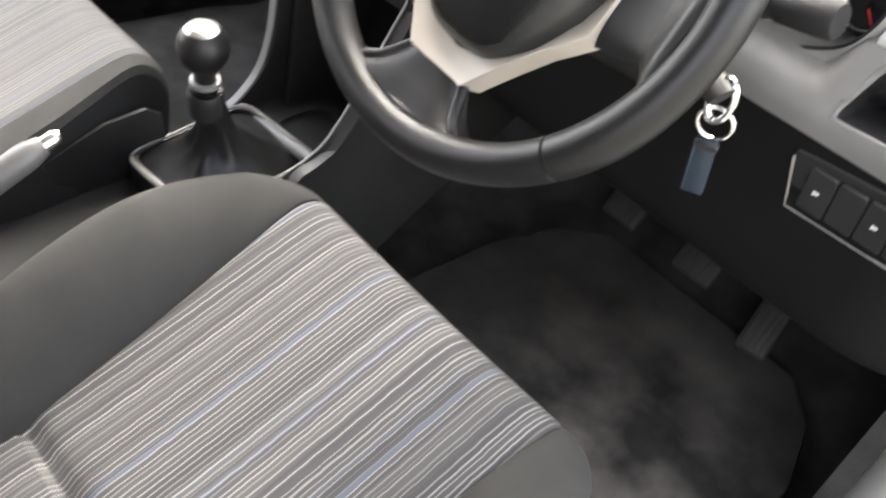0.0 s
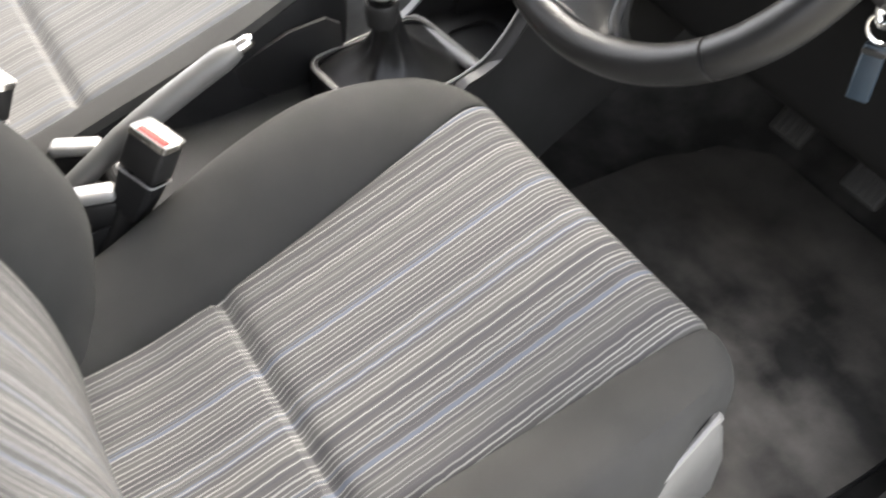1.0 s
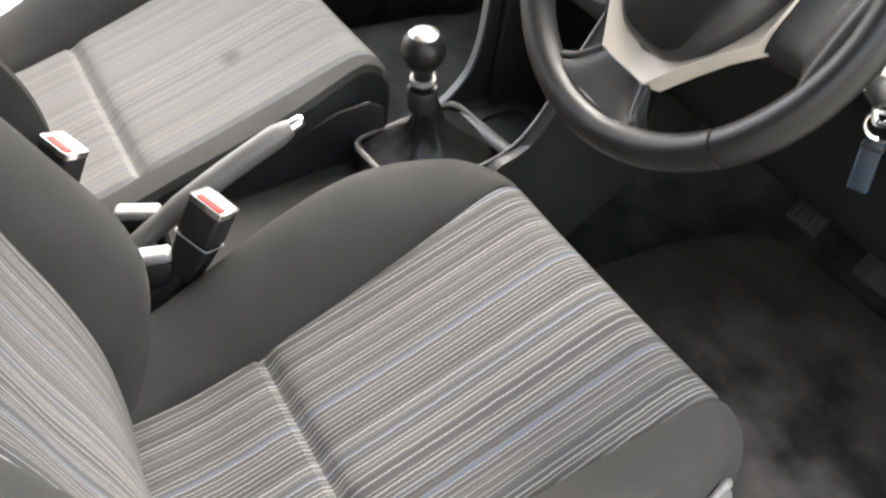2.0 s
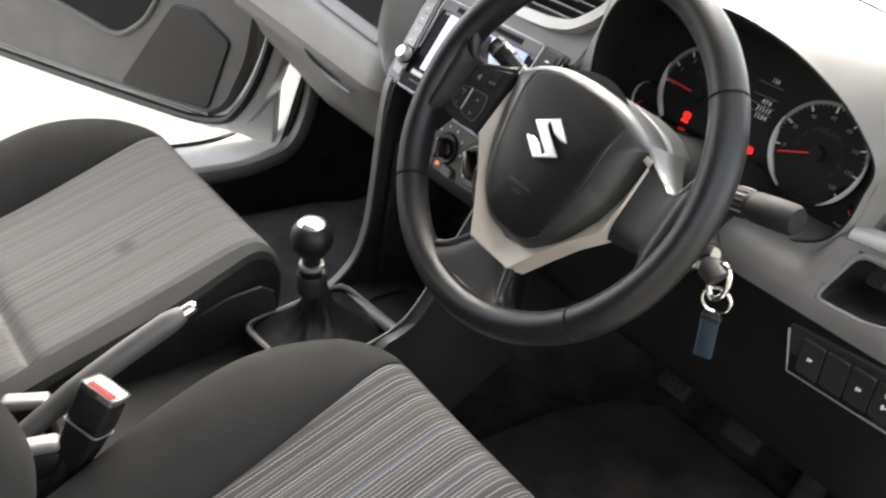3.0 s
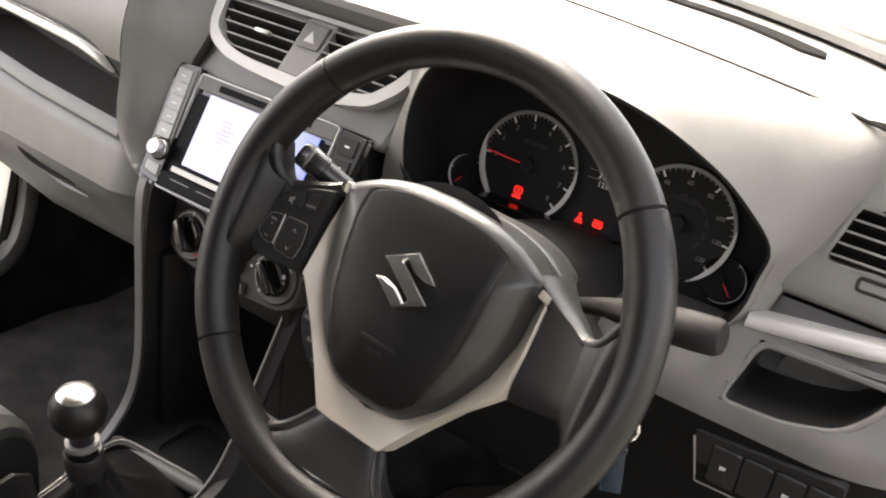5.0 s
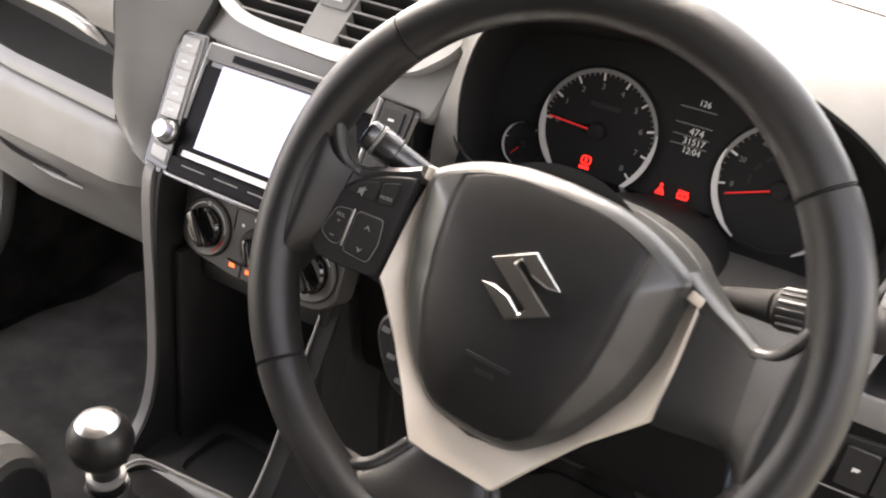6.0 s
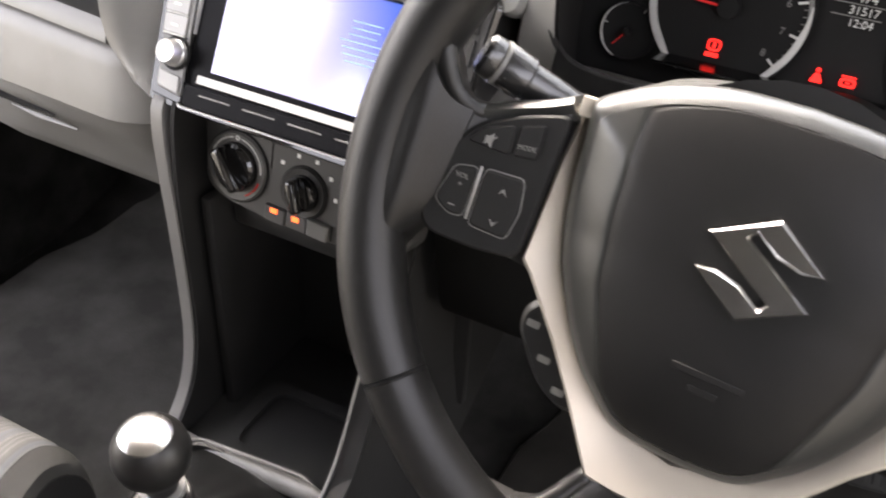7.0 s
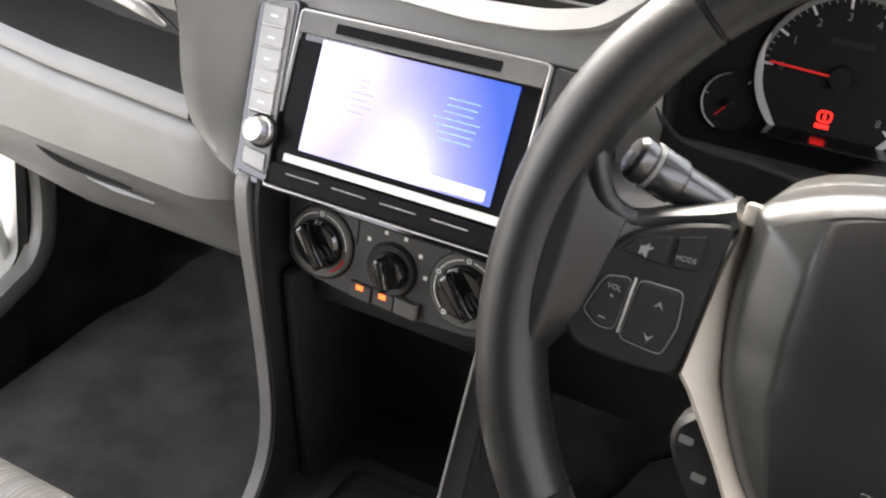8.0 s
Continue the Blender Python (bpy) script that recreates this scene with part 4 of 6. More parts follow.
lock = part("ignition_lock", tube([(0.392, 0.175, 0.575), (0.425, 0.150, 0.566), (0.446, 0.138, 0.560)], [0.022, 0.021, 0.018], 20), BLACK, column, "ignition lock barrel")
part("lock_ring", tube([(0.444, 0.139, 0.5605), (0.448, 0.137, 0.5595)], 0.015, 20), CHROME, lock)
key = thing("ignition_key", "car key in the lock with a ring and blue leather fob", "key")
part("key_head", tube([(0.449, 0.136, 0.559), (0.458, 0.132, 0.557), (0.474, 0.126, 0.553)], [0.006, 0.013, 0.011], 16, 0.4), BLACK, key, "black key head")
loop = [Vector((0.470 + 0.010 * math.cos(a), 0.136, 0.546 + 0.018 * math.sin(a))) for a in (2 * math.pi * k / 28 for k in range(29))]
part("clip", tube(loop, 0.0030, 8), CHROME, key, "bright metal clip")
ring = [Vector((0.471 + 0.0135 * math.cos(a), 0.142 + 0.004 * math.cos(a), 0.524 + 0.013 * math.sin(a))) for a in (2 * math.pi * k / 28 for k in range(29))]
part("key_ring", tube(ring, 0.0017, 8), CHROME, key, "split ring")
fob = part("fob", box(0.0175, 0.006, 0.050, (0, 0, -0.031), 0.002, 2, pose(0.470, 0.143, 0.515, 0, -7, 20)), BLUEFOB, key, "worn blue leather fob")
part("fob_edge", box(0.002, 0.008, 0.048, (-0.0085, 0, -0.031), 0.001, 1, pose(0.470, 0.143, 0.515, 0, -7, 20)), BLUEFOB, fob)
part("fob_band", box(0.0195, 0.008, 0.006, (0, 0, -0.012), 0.001, 1, pose(0.470, 0.143, 0.515, 0, -7, 20)), BLACK, fob)

# ---- steering wheel ----
wheel = thing("steering_wheel", "black leather three-spoke steering wheel with silver trim", "steering wheel", facing(0.335, 0.0, 0.650, 24.5) @ pose(0, 0, 0, 0, 0, -4))
R, RZ = 0.1692, -0.0105
SEAMS = [radians(a) for a in (40.5, 139.5, -139.5, -40.5)]
rows = []
angs = sorted([2 * math.pi * k / 150 for k in range(150)] + [(s + d) % (2 * math.pi) for s in SEAMS for d in (-0.008, -0.004, 0.0, 0.004, 0.008)])
for a in angs:
    near = min(abs((a - s + math.pi) % (2 * math.pi) - math.pi) for s in SEAMS)
    r = 0.0152 - (0.0016 if near < 0.002 else 0.0011 if near < 0.006 else 0.0)
    grip = 0.0010 * (math.exp(-((abs((a + math.pi) % (2 * math.pi) - math.pi) - radians(25)) / 0.25) ** 2) + math.exp(-((abs((a + math.pi) % (2 * math.pi) - math.pi) - radians(155)) / 0.25) ** 2))
    r += grip
    rows.append([((R + r * math.cos(b)) * math.cos(a), (R + r * math.cos(b)) * math.sin(a), RZ + 1.1 * r * math.sin(b)) for b in (2 * math.pi * j / 24 for j in range(24))])
rim = part("rim", loft(rows + rows[:1], True, False), LEATHER, wheel, "black leather rim with stitched joints")
for s in SEAMS:
    pts = [((R + 0.0146 * math.cos(b)) * math.cos(s), (R + 0.0146 * math.cos(b)) * math.sin(s), RZ + 0.0160 * math.sin(b)) for b in (2 * math.pi * j / 24 for j in range(25))]
    part("seam", tube(pts, 0.0006, 5, caps=False), DIAL, rim)


half = [(0.0, 0.0665), (0.031, 0.0645), (0.055, 0.0588), (0.073, 0.0508), (0.0850, 0.0430), (0.0862, 0.0370), (0.0852, 0.022), (0.0845, 0.004), (0.0820, -0.015), (0.0755, -0.0355), (0.0605, -0.0635), (0.045, -0.0815), (0.023, -0.0955)]


def mirrored(points, n=73):
    pts = [Vector(p) for p in points] + [Vector((-x, y)) for x, y in reversed(points) if x > 0]
    return [Vector(p[:2]) for p in curve([(*p, 0) for p in pts + pts[:1]], n)][:-1]


HUB = [p + Vector((0.001, 0)) for p in mirrored(half, 145)]
HUB_C = Vector((0.001, -0.012))
SHOULDER = 0.90
polar = sorted((math.atan2(p.y - HUB_C.y, p.x - HUB_C.x), (p - HUB_C).length) for p in HUB)
P_A = [polar[-1][0] - 2 * math.pi] + [a for a, _ in polar] + [polar[0][0] + 2 * math.pi]
P_R = [polar[-1][1]] + [r for _, r in polar] + [polar[0][1]]


def hub_fall(s, d):
    """Height of the bulging airbag cover, s from its middle (0) to its edge (1) in the direction d."""
    up = max(0.0, d.y / max(d.length, 1e-6))
    return -0.001 - (0.024 - 0.013 * up) * s ** (3.0 + up)


def hub_z(x, y):
    d = Vector((x, y)) - HUB_C
    return hub_fall(min(1.0, d.length / float(np.interp(math.atan2(d.y, d.x), P_A, P_R))), d)


FACE = [HUB_C + (p - HUB_C) * SHOULDER for p in HUB]
right = sorted((p.y, p.x - HUB_C.x) for p in FACE if p.x >= HUB_C.x - 0.0005)
H_Y, H_W = [y for y, _ in right], [max(0.0, w) for _, w in right]


def hub_region(side, n):
    """The cover left of, between (side 0) or right of the two creases."""
    rows = []
    for k in range(61):
        u = 0.5 - 0.5 * math.cos(math.pi * k / 60)
        y = H_Y[0] + (H_Y[-1] - H_Y[0]) * (0.25 * k / 60 + 0.75 * u)
        w = float(np.interp(y, H_Y, H_W))
        b = min(w * 0.97, float(np.interp(y, [-0.10, -0.066, -0.03, 0.0, 0.04, 0.07], [0.030, 0.042, 0.0535, 0.0575, 0.0590, 0.0600])))
        lo, hi = (-w, -b) if side < 0 else (-b, b) if side == 0 else (b, w)
        row = []
        for q in range(n + 1):
            x = lo + (hi - lo) * q / n
            crease = 0.0009 * math.exp(-((abs(x) - b) / 0.0012) ** 2)
            row.append((HUB_C.x + x, y, hub_z(HUB_C.x + x, y) - crease))
        rows.append(row)
    return loft(rows, False, False)


airbag = part("airbag_cover", hub_region(0, 44), PAD, wheel, "black grained airbag cover", 70)
for side in (-1, 1):
    part("airbag_flank", hub_region(side, 14), FLANK, airbag, "smooth flank of the airbag cover", 70)
# rounded shoulder and the deep body behind the cover
rows = []
for q in range(9):
    f = SHOULDER + (1 - SHOULDER) * math.sin(q / 8 * math.pi / 2)
    rows.append([(HUB_C.x + (p.x - HUB_C.x) * f, HUB_C.y + (p.y - HUB_C.y) * f, hub_fall(f, p - HUB_C) - 0.010 * (1 - math.cos(q / 8 * math.pi / 2))) for p in HUB])
part("airbag_shoulder", loft(rows, True, False), FLANK, airbag, "rounded satin shoulder of the airbag cover", 80)
edge = rows[-1]
rows = []
for f in (0.0, 0.03, 0.2, 0.40, 0.42, 0.435, 0.45, 0.6, 0.8, 0.95, 1.0):
    row = []
    for x, y, z in edge:
        w = min(1.0, max(0.0, (y - 0.030) / 0.014))
        w = w * w * (3 - 2 * w)
        groove = 0.0008 if 0.41 < f < 0.44 else 0.0
        end = Vector((x * (1 - 0.05 * w) * (1 - 0.03 * (1 - w)), y + w * (0.0025 + 0.0065 * min(1.0, (abs(x) / 0.07) ** 1.5)), -0.052 - 0.044 * w))
        p = Vector((x, y, z)).lerp(end, f)
        row.append((p.x, p.y - groove - (0.0022 * w if f == 1.0 else 0.0), p.z - (0.0012 if f == 1.0 else 0.0)))
    rows.append(row)
rows.append([(x * 0.6, y * 0.6, -0.100) for x, y, z in rows[-1]])
part("hub_body", loft(rows, True, False), FLANK, wheel, "deep satin body of the wheel hub", 60)
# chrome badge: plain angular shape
HALF_S = [(-0.0227, 0.0083), (0.0013, 0.0215), (0.0230, 0.0064), (0.0145, 0.0048), (0.0040, 0.0073), (-0.0053, 0.0137), (-0.0072, 0.0109)]
S = [Vector(p) for p in HALF_S] + [Vector((-x, -y)) for x, y in HALF_S]


def slab(points, z0, z1, inset):
    """A plate whose upper edge is chamfered along its own outline."""
    n, ins = len(points), []
    for k in range(n):
        a, p, b = points[k - 1], points[k], points[(k + 1) % n]
        u, v = (p - a).normalized(), (b - p).normalized()
        q = Vector((u.y, -u.x)) + Vector((v.y, -v.x))
        ins.append(p - q.normalized() * inset)
    if sum((points[k - 1].x * p.y - p.x * points[k - 1].y) for k, p in enumerate(points)) < 0:
        ins = [2 * p - q for p, q in zip(points, ins)]
    return loft([[(p.x, p.y, z0) for p in points], [(p.x, p.y, z1 - inset) for p in points], [(p.x, p.y, z1) for p in ins]])


badge = part("badge", slab([p + Vector((0.0049, 0.0027)) for p in S], -0.004, 0.0046, 0.0014), BADGE, wheel, "chrome angular badge", 20)
for k, (w, y) in enumerate(((0.030, -0.046), (0.012, -0.053))):
    part("embossed_mark", box(w, 0.003, 0.0008, (0.003, y, hub_z(0.003, y) + 0.0001), 0.0003, 1), PAD, airbag)


def line2(points, n):
    return [Vector(p[:2]) for p in curve([(*p, 0) for p in points], n)]


# silver U: outline outside and inside
outer_u = [(-0.0890, 0.0385), (-0.0915, 0.012), (-0.0910, -0.0355), (-0.0855, -0.0405), (-0.0655, -0.0652), (-0.0480, -0.0900), (-0.0300, -0.1175), (0.0010, -0.1205), (0.0300, -0.1185), (0.0500, -0.0900), (0.0685, -0.0655), (0.0952, -0.0378), (0.0962, -0.0060), (0.0945, 0.0330)]
inner_u = [(-0.0815, 0.0385), (-0.0810, 0.014), (-0.0795, -0.016), (-0.0750, -0.034), (-0.0600, -0.057), (-0.0440, -0.0765), (-0.0240, -0.0925), (0.0015, -0.0985), (0.0270, -0.0925), (0.0440, -0.0790), (0.0580, -0.0655), (0.0775, -0.033), (0.0850, -0.004), (0.0862, 0.0370)]
rows = []
for o, i in zip(outer_u, inner_u):
    o, i = Vector(o), Vector(i)
    d = (i - o).normalized() * 0.002
    dz = (-0.012 if o.x < 0 else -0.005) * max(0.0, (o.y + 0.04) / 0.078) ** 1.3 - 0.003
    rows.append([(o.x, o.y, -0.046), (o.x, o.y, -0.0180 + dz), (o.x + d.x, o.y + d.y, -0.0165 + dz), (i.x - d.x, i.y - d.y, -0.0255 + dz), (i.x, i.y, -0.0270 + dz), (i.x, i.y, -0.046)])
part("silver_trim", loft(rows), SILVER, wheel, "satin silver U-shaped trim", 50)
TOP = [(0.086, 0.0378), (0.101, 0.0318), (0.117, 0.0258), (0.132, 0.0210), (0.1455, 0.0268), (0.1585, 0.0490)]
LOW = [(0.0915, -0.0405), (0.107, -0.0385), (0.124, -0.0350), (0.137, -0.0335), (0.1470, -0.043), (0.1565, -0.0620)]
for sg in (-1, 1):
    top, low = line2(TOP, 21), line2(LOW, 21)
    for nm, k0, k1, mt, lb in (("spoke", 0, 13, SPOKE if sg > 0 else BLACK, "dark plastic side spoke"), ("spoke_wrap", 12, 21, LEATHER, "leather wrapped root of the spoke")):
        rows = []
        for (tx, ty), (lx, ly) in list(zip(top, low))[k0:k1]:
            row, out = [], min(1, max(0, (tx - 0.085) / 0.065))
            tx, lx = max(tx, 0.0965 if sg > 0 else 0.0920), max(lx, 0.0958 if sg > 0 else 0.0915)
            raise_ = 0.0020 if nm == "spoke_wrap" else 0.0
            for k in range(13):
                s = k / 12
                edge_drop = 0.007 * max(0.0, 2 * s - 1) ** 5 + 0.0012 * max(0.0, 1 - 2 * s) ** 5
                z = -0.0230 + 0.0225 * out ** 2.5 - edge_drop + raise_
                row.append((sg * (tx + (lx - tx) * s), ty + (ly - ty) * s, z))
            row += [(sg * lx, ly, -0.036), (sg * tx, ty, -0.036)]
            rows.append(row)
        part(nm, loft(rows), mt, wheel, lb, 50)
    edge = line2([(0.0800, 0.0430), (0.0900, 0.0372), (0.102, 0.0312), (0.117, 0.0254), (0.131, 0.0205), (0.1425, 0.0252), (0.1505, 0.0400), (0.1545, 0.0540)], 25)
    rows = []
    for k, p in enumerate(edge):
        out = min(1, max(0, (p.x - 0.085) / 0.065))
        zf, wide = -0.0215 + 0.021 * out ** 2.5, (1.0 if sg > 0 else 0.6) * (1.0 - 0.85 * min(1, k / 14))
        d = (edge[min(k + 1, 24)] - edge[max(k - 1, 0)]).normalized()
        up = Vector((-d.y, d.x))
        rows.append([(sg * (p.x + up.x * a), p.y + up.y * a, zf + b) for a, b in ((-0.006, -0.004), (0.0015, -0.0005), (0.0045, -0.0035), (0.0045 + 0.005 * wide, -0.0035 - 0.050 * wide), (0.002 + 0.004 * wide, -0.010 - 0.058 * wide), (-0.006, -0.012 - 0.045 * wide))])
    part("spoke_top", loft(rows[0 if sg > 0 else 4:14]), FLANK, wheel, "satin upper face of the spoke", 50)
    part("spoke_fillet", loft(rows[13:]), LEATHER, wheel, "leather fillet where the spoke meets the rim", 70)
    part("trim_tip", box(0.0080 if sg < 0 else 0.0092, 0.009 if sg < 0 else 0.0065, 0.010, (0, 0, 0), 0.0012, 2, pose(-0.0860, 0.0380, -0.0285) if sg < 0 else pose(0.0908, 0.0345, -0.0265, 0, 0, -14)), SILVER, wheel, "bright tip of the silver trim")
# bottom spoke
BL = [(-0.0285, -0.117), (-0.033, -0.124), (-0.038, -0.132), (-0.046, -0.141), (-0.061, -0.1475), (-0.079, -0.1470)]
rows = []
for (x, y) in line2(BL, 14):
    row, f = [], max(0, min(1, (-y - 0.117) / 0.034))
    for k in range(13):
        s = -1 + 2 * k / 12
        row.append((-x * s, y - 0.012 * (1 - abs(s)) * max(0, (-y - 0.14) / 0.013), -0.0175 + 0.016 * f ** 1.3 - 0.006 * abs(s) ** 5))
    row += [(-x, y, -0.034), (x, y, -0.034)]
    rows.append(row)
part("bottom_spoke", loft(rows), LEATHER, wheel, "leather wrapped bottom spoke", 50)
for sg in (-1, 1):
    lip = [Vector((-sg * x, y, -0.0250 + 0.016 * max(0, min(1, (-y - 0.117) / 0.034)) ** 1.3)) for x, y in line2(BL, 24)[:18]]
    part("spoke_lip", tube(lip, [0.0035] + [0.0050] * 16 + [0.003], 12), LEATHER, wheel, "rounded leather edge of the bottom spoke")
# button panel on the left spoke
m_b = Matrix.Translation((0, 0, -0.0215)) @ Matrix.Translation((-0.085, 0, 0)) @ pose(0, 0, 0, 0, 9, 0) @ Matrix.Translation((0.085, 0, 0))
out = rounded([Vector(p) for p in ((-0.0900, 0.0330), (-0.1100, 0.0265), (-0.1292, 0.0165), (-0.1441, -0.0052), (-0.1460, -0.0244), (-0.1383, -0.0377), (-0.1143, -0.0385), (-0.0930, -0.0360))], 0.006)
panel = part("button_panel", prism(out, -0.008, 0.003, 0.0015, m_b), MATT, wheel, "black panel of remote buttons")
for pts, nm in (([(-0.1310, 0.0082), (-0.1258, 0.0160), (-0.1122, 0.0212), (-0.1110, 0.0075)], "m"), ([(-0.1104, 0.0217), (-0.0993, 0.0255), (-0.0986, 0.0095), (-0.1092, 0.0078)], "w")):
    b = part("button", prism(rounded([Vector(p) for p in pts], 0.002), 0.002, 0.0045, 0.001, m_b), MATT, panel)
    if nm == "w":
        words("lettering", "MODE", 0.0030, m_b @ Matrix.Translation((-0.1045, 0.0132, 0.0047)) @ pose(0, 0, 0, 0, 0, 6), DIM, b)
    else:
        part("symbol", prism([Vector((x - 0.0045, y - 0.0085)) for x, y in ((-0.119, 0.0185), (-0.1175, 0.0185), (-0.1155, 0.0165), (-0.1155, 0.0235), (-0.1175, 0.0215), (-0.119, 0.0215))], 0.0045, 0.0050, 0, m_b), DIM, b)
        part("symbol", box(0.0065, 0.0007, 0.0005, (0, 0, 0.0051), 0, 1, m_b @ Matrix.Translation((-0.1210, 0.0115, 0)) @ pose(0, 0, 0, 0, 0, 40)), DIM, b)
for k, pts in enumerate(([(-0.1378, -0.0212), (-0.1329, -0.0038), (-0.1222, -0.0015), (-0.1226, -0.0255), (-0.1300, -0.0262)], [(-0.1190, -0.0010), (-0.1007, 0.0000), (-0.0983, -0.0153), (-0.1009, -0.0289), (-0.1195, -0.0280)])):
    b = part("rocker_button", prism(rounded([Vector(p) for p in pts], 0.003), 0.002, 0.0055, 0.0015, m_b), MATT, panel)
    rim_pts = rounded([Vector(p) * 1.0 for p in pts], 0.003)
    part("button_edge", tube([m_b @ Vector((p.x, p.y, 0.0040)) for p in rim_pts + rim_pts[:1]], 0.0003, 5), DIM, b)
    if k == 0:
        words("lettering", "VOL", 0.0032, m_b @ Matrix.Translation((-0.1280, -0.0075, 0.0057)), DIM, b)
        words("lettering", "+", 0.0034, m_b @ Matrix.Translation((-0.1280, -0.0115, 0.0057)), DIM, b)
        part("symbol", box(0.003, 0.0006, 0.0004, (-0.1290, -0.0215, 0.0057), 0, 1, m_b), DIM, b)
    else:
        for sg2 in (-1, 1):
            cx, y0 = -0.1083, -0.0158 + 0.0068 * sg2
            part("arrow", prism([Vector((cx - 0.0020, y0 - 0.001 * sg2)), Vector((cx, y0 + 0.0022 * sg2)), Vector((cx + 0.0020, y0 - 0.001 * sg2)), Vector((cx, y0 + 0.0006 * sg2))], 0.0055, 0.0061, 0, m_b), DIM, b)
part("divider", box(0.0012, 0.025, 0.001, (-0.1208, -0.0132, 0.0050), 0.0003, 1, m_b), TRIM, panel)
# phone pod behind the trim
pod = part("phone_pod", prism(rounded([Vector(p) for p in ((-0.077, -0.049), (-0.0868, -0.060), (-0.0868, -0.070), (-0.078, -0.084), (-0.066, -0.096), (-0.050, -0.102), (-0.042, -0.090), (-0.064, -0.052))], 0.007), -0.056, -0.036, 0.003), BLACK, wheel, "black pod of telephone buttons behind the trim")
for x, y in ((-0.0795, -0.066), (-0.0690, -0.080), (-0.0575, -0.092)):
    part("symbol", prism(rrect(0.0065, 0.0035, 0.001, x, y), -0.036, -0.0355), DIM, pod)
part("hub_back", lathe([(0.075, -0.030), (0.070, -0.045), (0.045, -0.060)], 32), BLACK, wheel)

# ---- head unit ----
TILT_R = 28.6
head = thing("head_unit", "touch screen car stereo with a lit blue screen", "car stereo", facing(-0.018, 0.2064, 0.5814, TILT_R))
part("surround", prism(rounded([Vector((-0.138, -0.074)), Vector((0.13, -0.078)), Vector((0.140, 0.066)), Vector((-0.132, 0.068))], 0.008), -0.05, -0.004, 0.003), GLOSS, head, "glossy black stereo surround")
part("bezel", ring_plate(rrect(0.2035, 0.136, 0.003, 0.0, -0.0035), rrect(0.2010, 0.1335, 0.002, 0.0, -0.0035), -0.006, 0.002), VENTGREY, head, "thin bright edge round the stereo")
part("glass_panel", prism(rrect(0.200, 0.113, 0.002, 0.0, -0.0135), -0.006, -0.001, 0.0005), SCREENGLASS, head, "glossy black screen glass")
screen = part("screen", prism(rrect(0.1615, 0.0845, 0.001, 0.0033, 0.0038), -0.001, 0.0004), LCD, head, "lit blue screen")
top_bar = part("disc_bar", prism(rrect(0.200, 0.017, 0.002, 0.0, 0.0565), -0.006, 0.002, 0.0008), MID, head, "grey bar with a disc slot")
part("bar_edge", box(0.198, 0.0016, 0.002, (0, 0.0645, 0.0016), 0.0005, 1), TRIM, top_bar)
part("disc_slot", prism(rrect(0.135, 0.0075, 0.001, 0.0, 0.0558), 0.0015, 0.0026), SCREENGLASS, top_bar)
random.seed(8)
for k in range(7):
    part("text_bar", box(0.022 + 0.014 * random.random(), 0.0010, 0.0003, (0.044 + 0.003 * random.random(), 0.027 - 0.0048 * k, 0.0006)), TEXT, screen)
for k in range(6):
    part("text_bar", box(0.014 + 0.016 * random.random(), 0.0008, 0.0003, (-0.040 + 0.006 * random.random(), 0.024 - 0.0048 * k, 0.0006)), TEXT_BLUE, screen)
part("screen_key", prism(rrect(0.046, 0.0085, 0.002, 0.056, -0.0325), 0.0004, 0.0010), PALE, screen, "pale touch key on the screen")
part("lower_strip", prism(rrect(0.198, 0.016, 0.003, 0.0, -0.060), -0.004, 0.004, 0.003), SCREENGLASS, head, "polished black lower edge of the stereo")
# pale strip stands in for a reflection on the glossy lower edge
part("lip_reflection", prism(rrect(0.186, 0.0062, 0.001, 0.004, -0.0465), -0.001, 0.0008, 0.0003), VENTGREY, head, "pale strip painting the reflection under the screen")
for k in range(4):
    part("lower_key", box(0.030, 0.0012, 0.0006, (-0.066 + 0.042 * k, -0.058, 0.0042), 0.0002, 1), SATIN, head)
col = part("button_column", prism(rounded([Vector((-0.1235, -0.060)), Vector((-0.0985, -0.064)), Vector((-0.1065, 0.068)), Vector((-0.1340, 0.066))], 0.003), -0.006, 0.004, 0.001), SATIN, head, "grey column of keys")
part("column_border", prism(rounded([Vector((-0.1295, -0.066)), Vector((-0.0985, -0.0695)), Vector((-0.1035, 0.0705)), Vector((-0.1395, 0.0690))], 0.004), -0.008, 0.0026, 0.001), GLOSS, head, "glossy black border round the keys")
for k in range(5):
    y = 0.0555 - 0.0163 * k
    lx, rx = -0.1325 - 0.0008 + 0.0013 * k, -0.1095 + 0.00115 * k
    b = part("key", prism(rounded([Vector((lx + 0.001, y - 0.0073)), Vector((rx, y - 0.0073)), Vector((rx - 0.001, y + 0.0073)), Vector((lx, y + 0.0073))], 0.001), 0.004, 0.0058, 0.0006), KEYGREY, col)
    part("symbol", box(0.007, 0.002, 0.0003, ((lx + rx) / 2, y - 0.001, 0.0059)), PALE, b)
    part("key_edge", box(rx - lx - 0.002, 0.0016, 0.0012, ((lx + rx) / 2, y - 0.0080, 0.0048), 0.0004, 1), PALE, b, "bright edge below the key")
part("key", prism(rounded([Vector((-0.1215, -0.0585)), Vector((-0.1010, -0.0615)), Vector((-0.1020, -0.0485)), Vector((-0.1225, -0.0465))], 0.001), 0.004, 0.0058, 0.0006), KEYGREY, col)
part("key_gap", box(0.024, 0.0014, 0.0006, (-0.1145, -0.0185, 0.0043), 0, 1), DIAL, col)
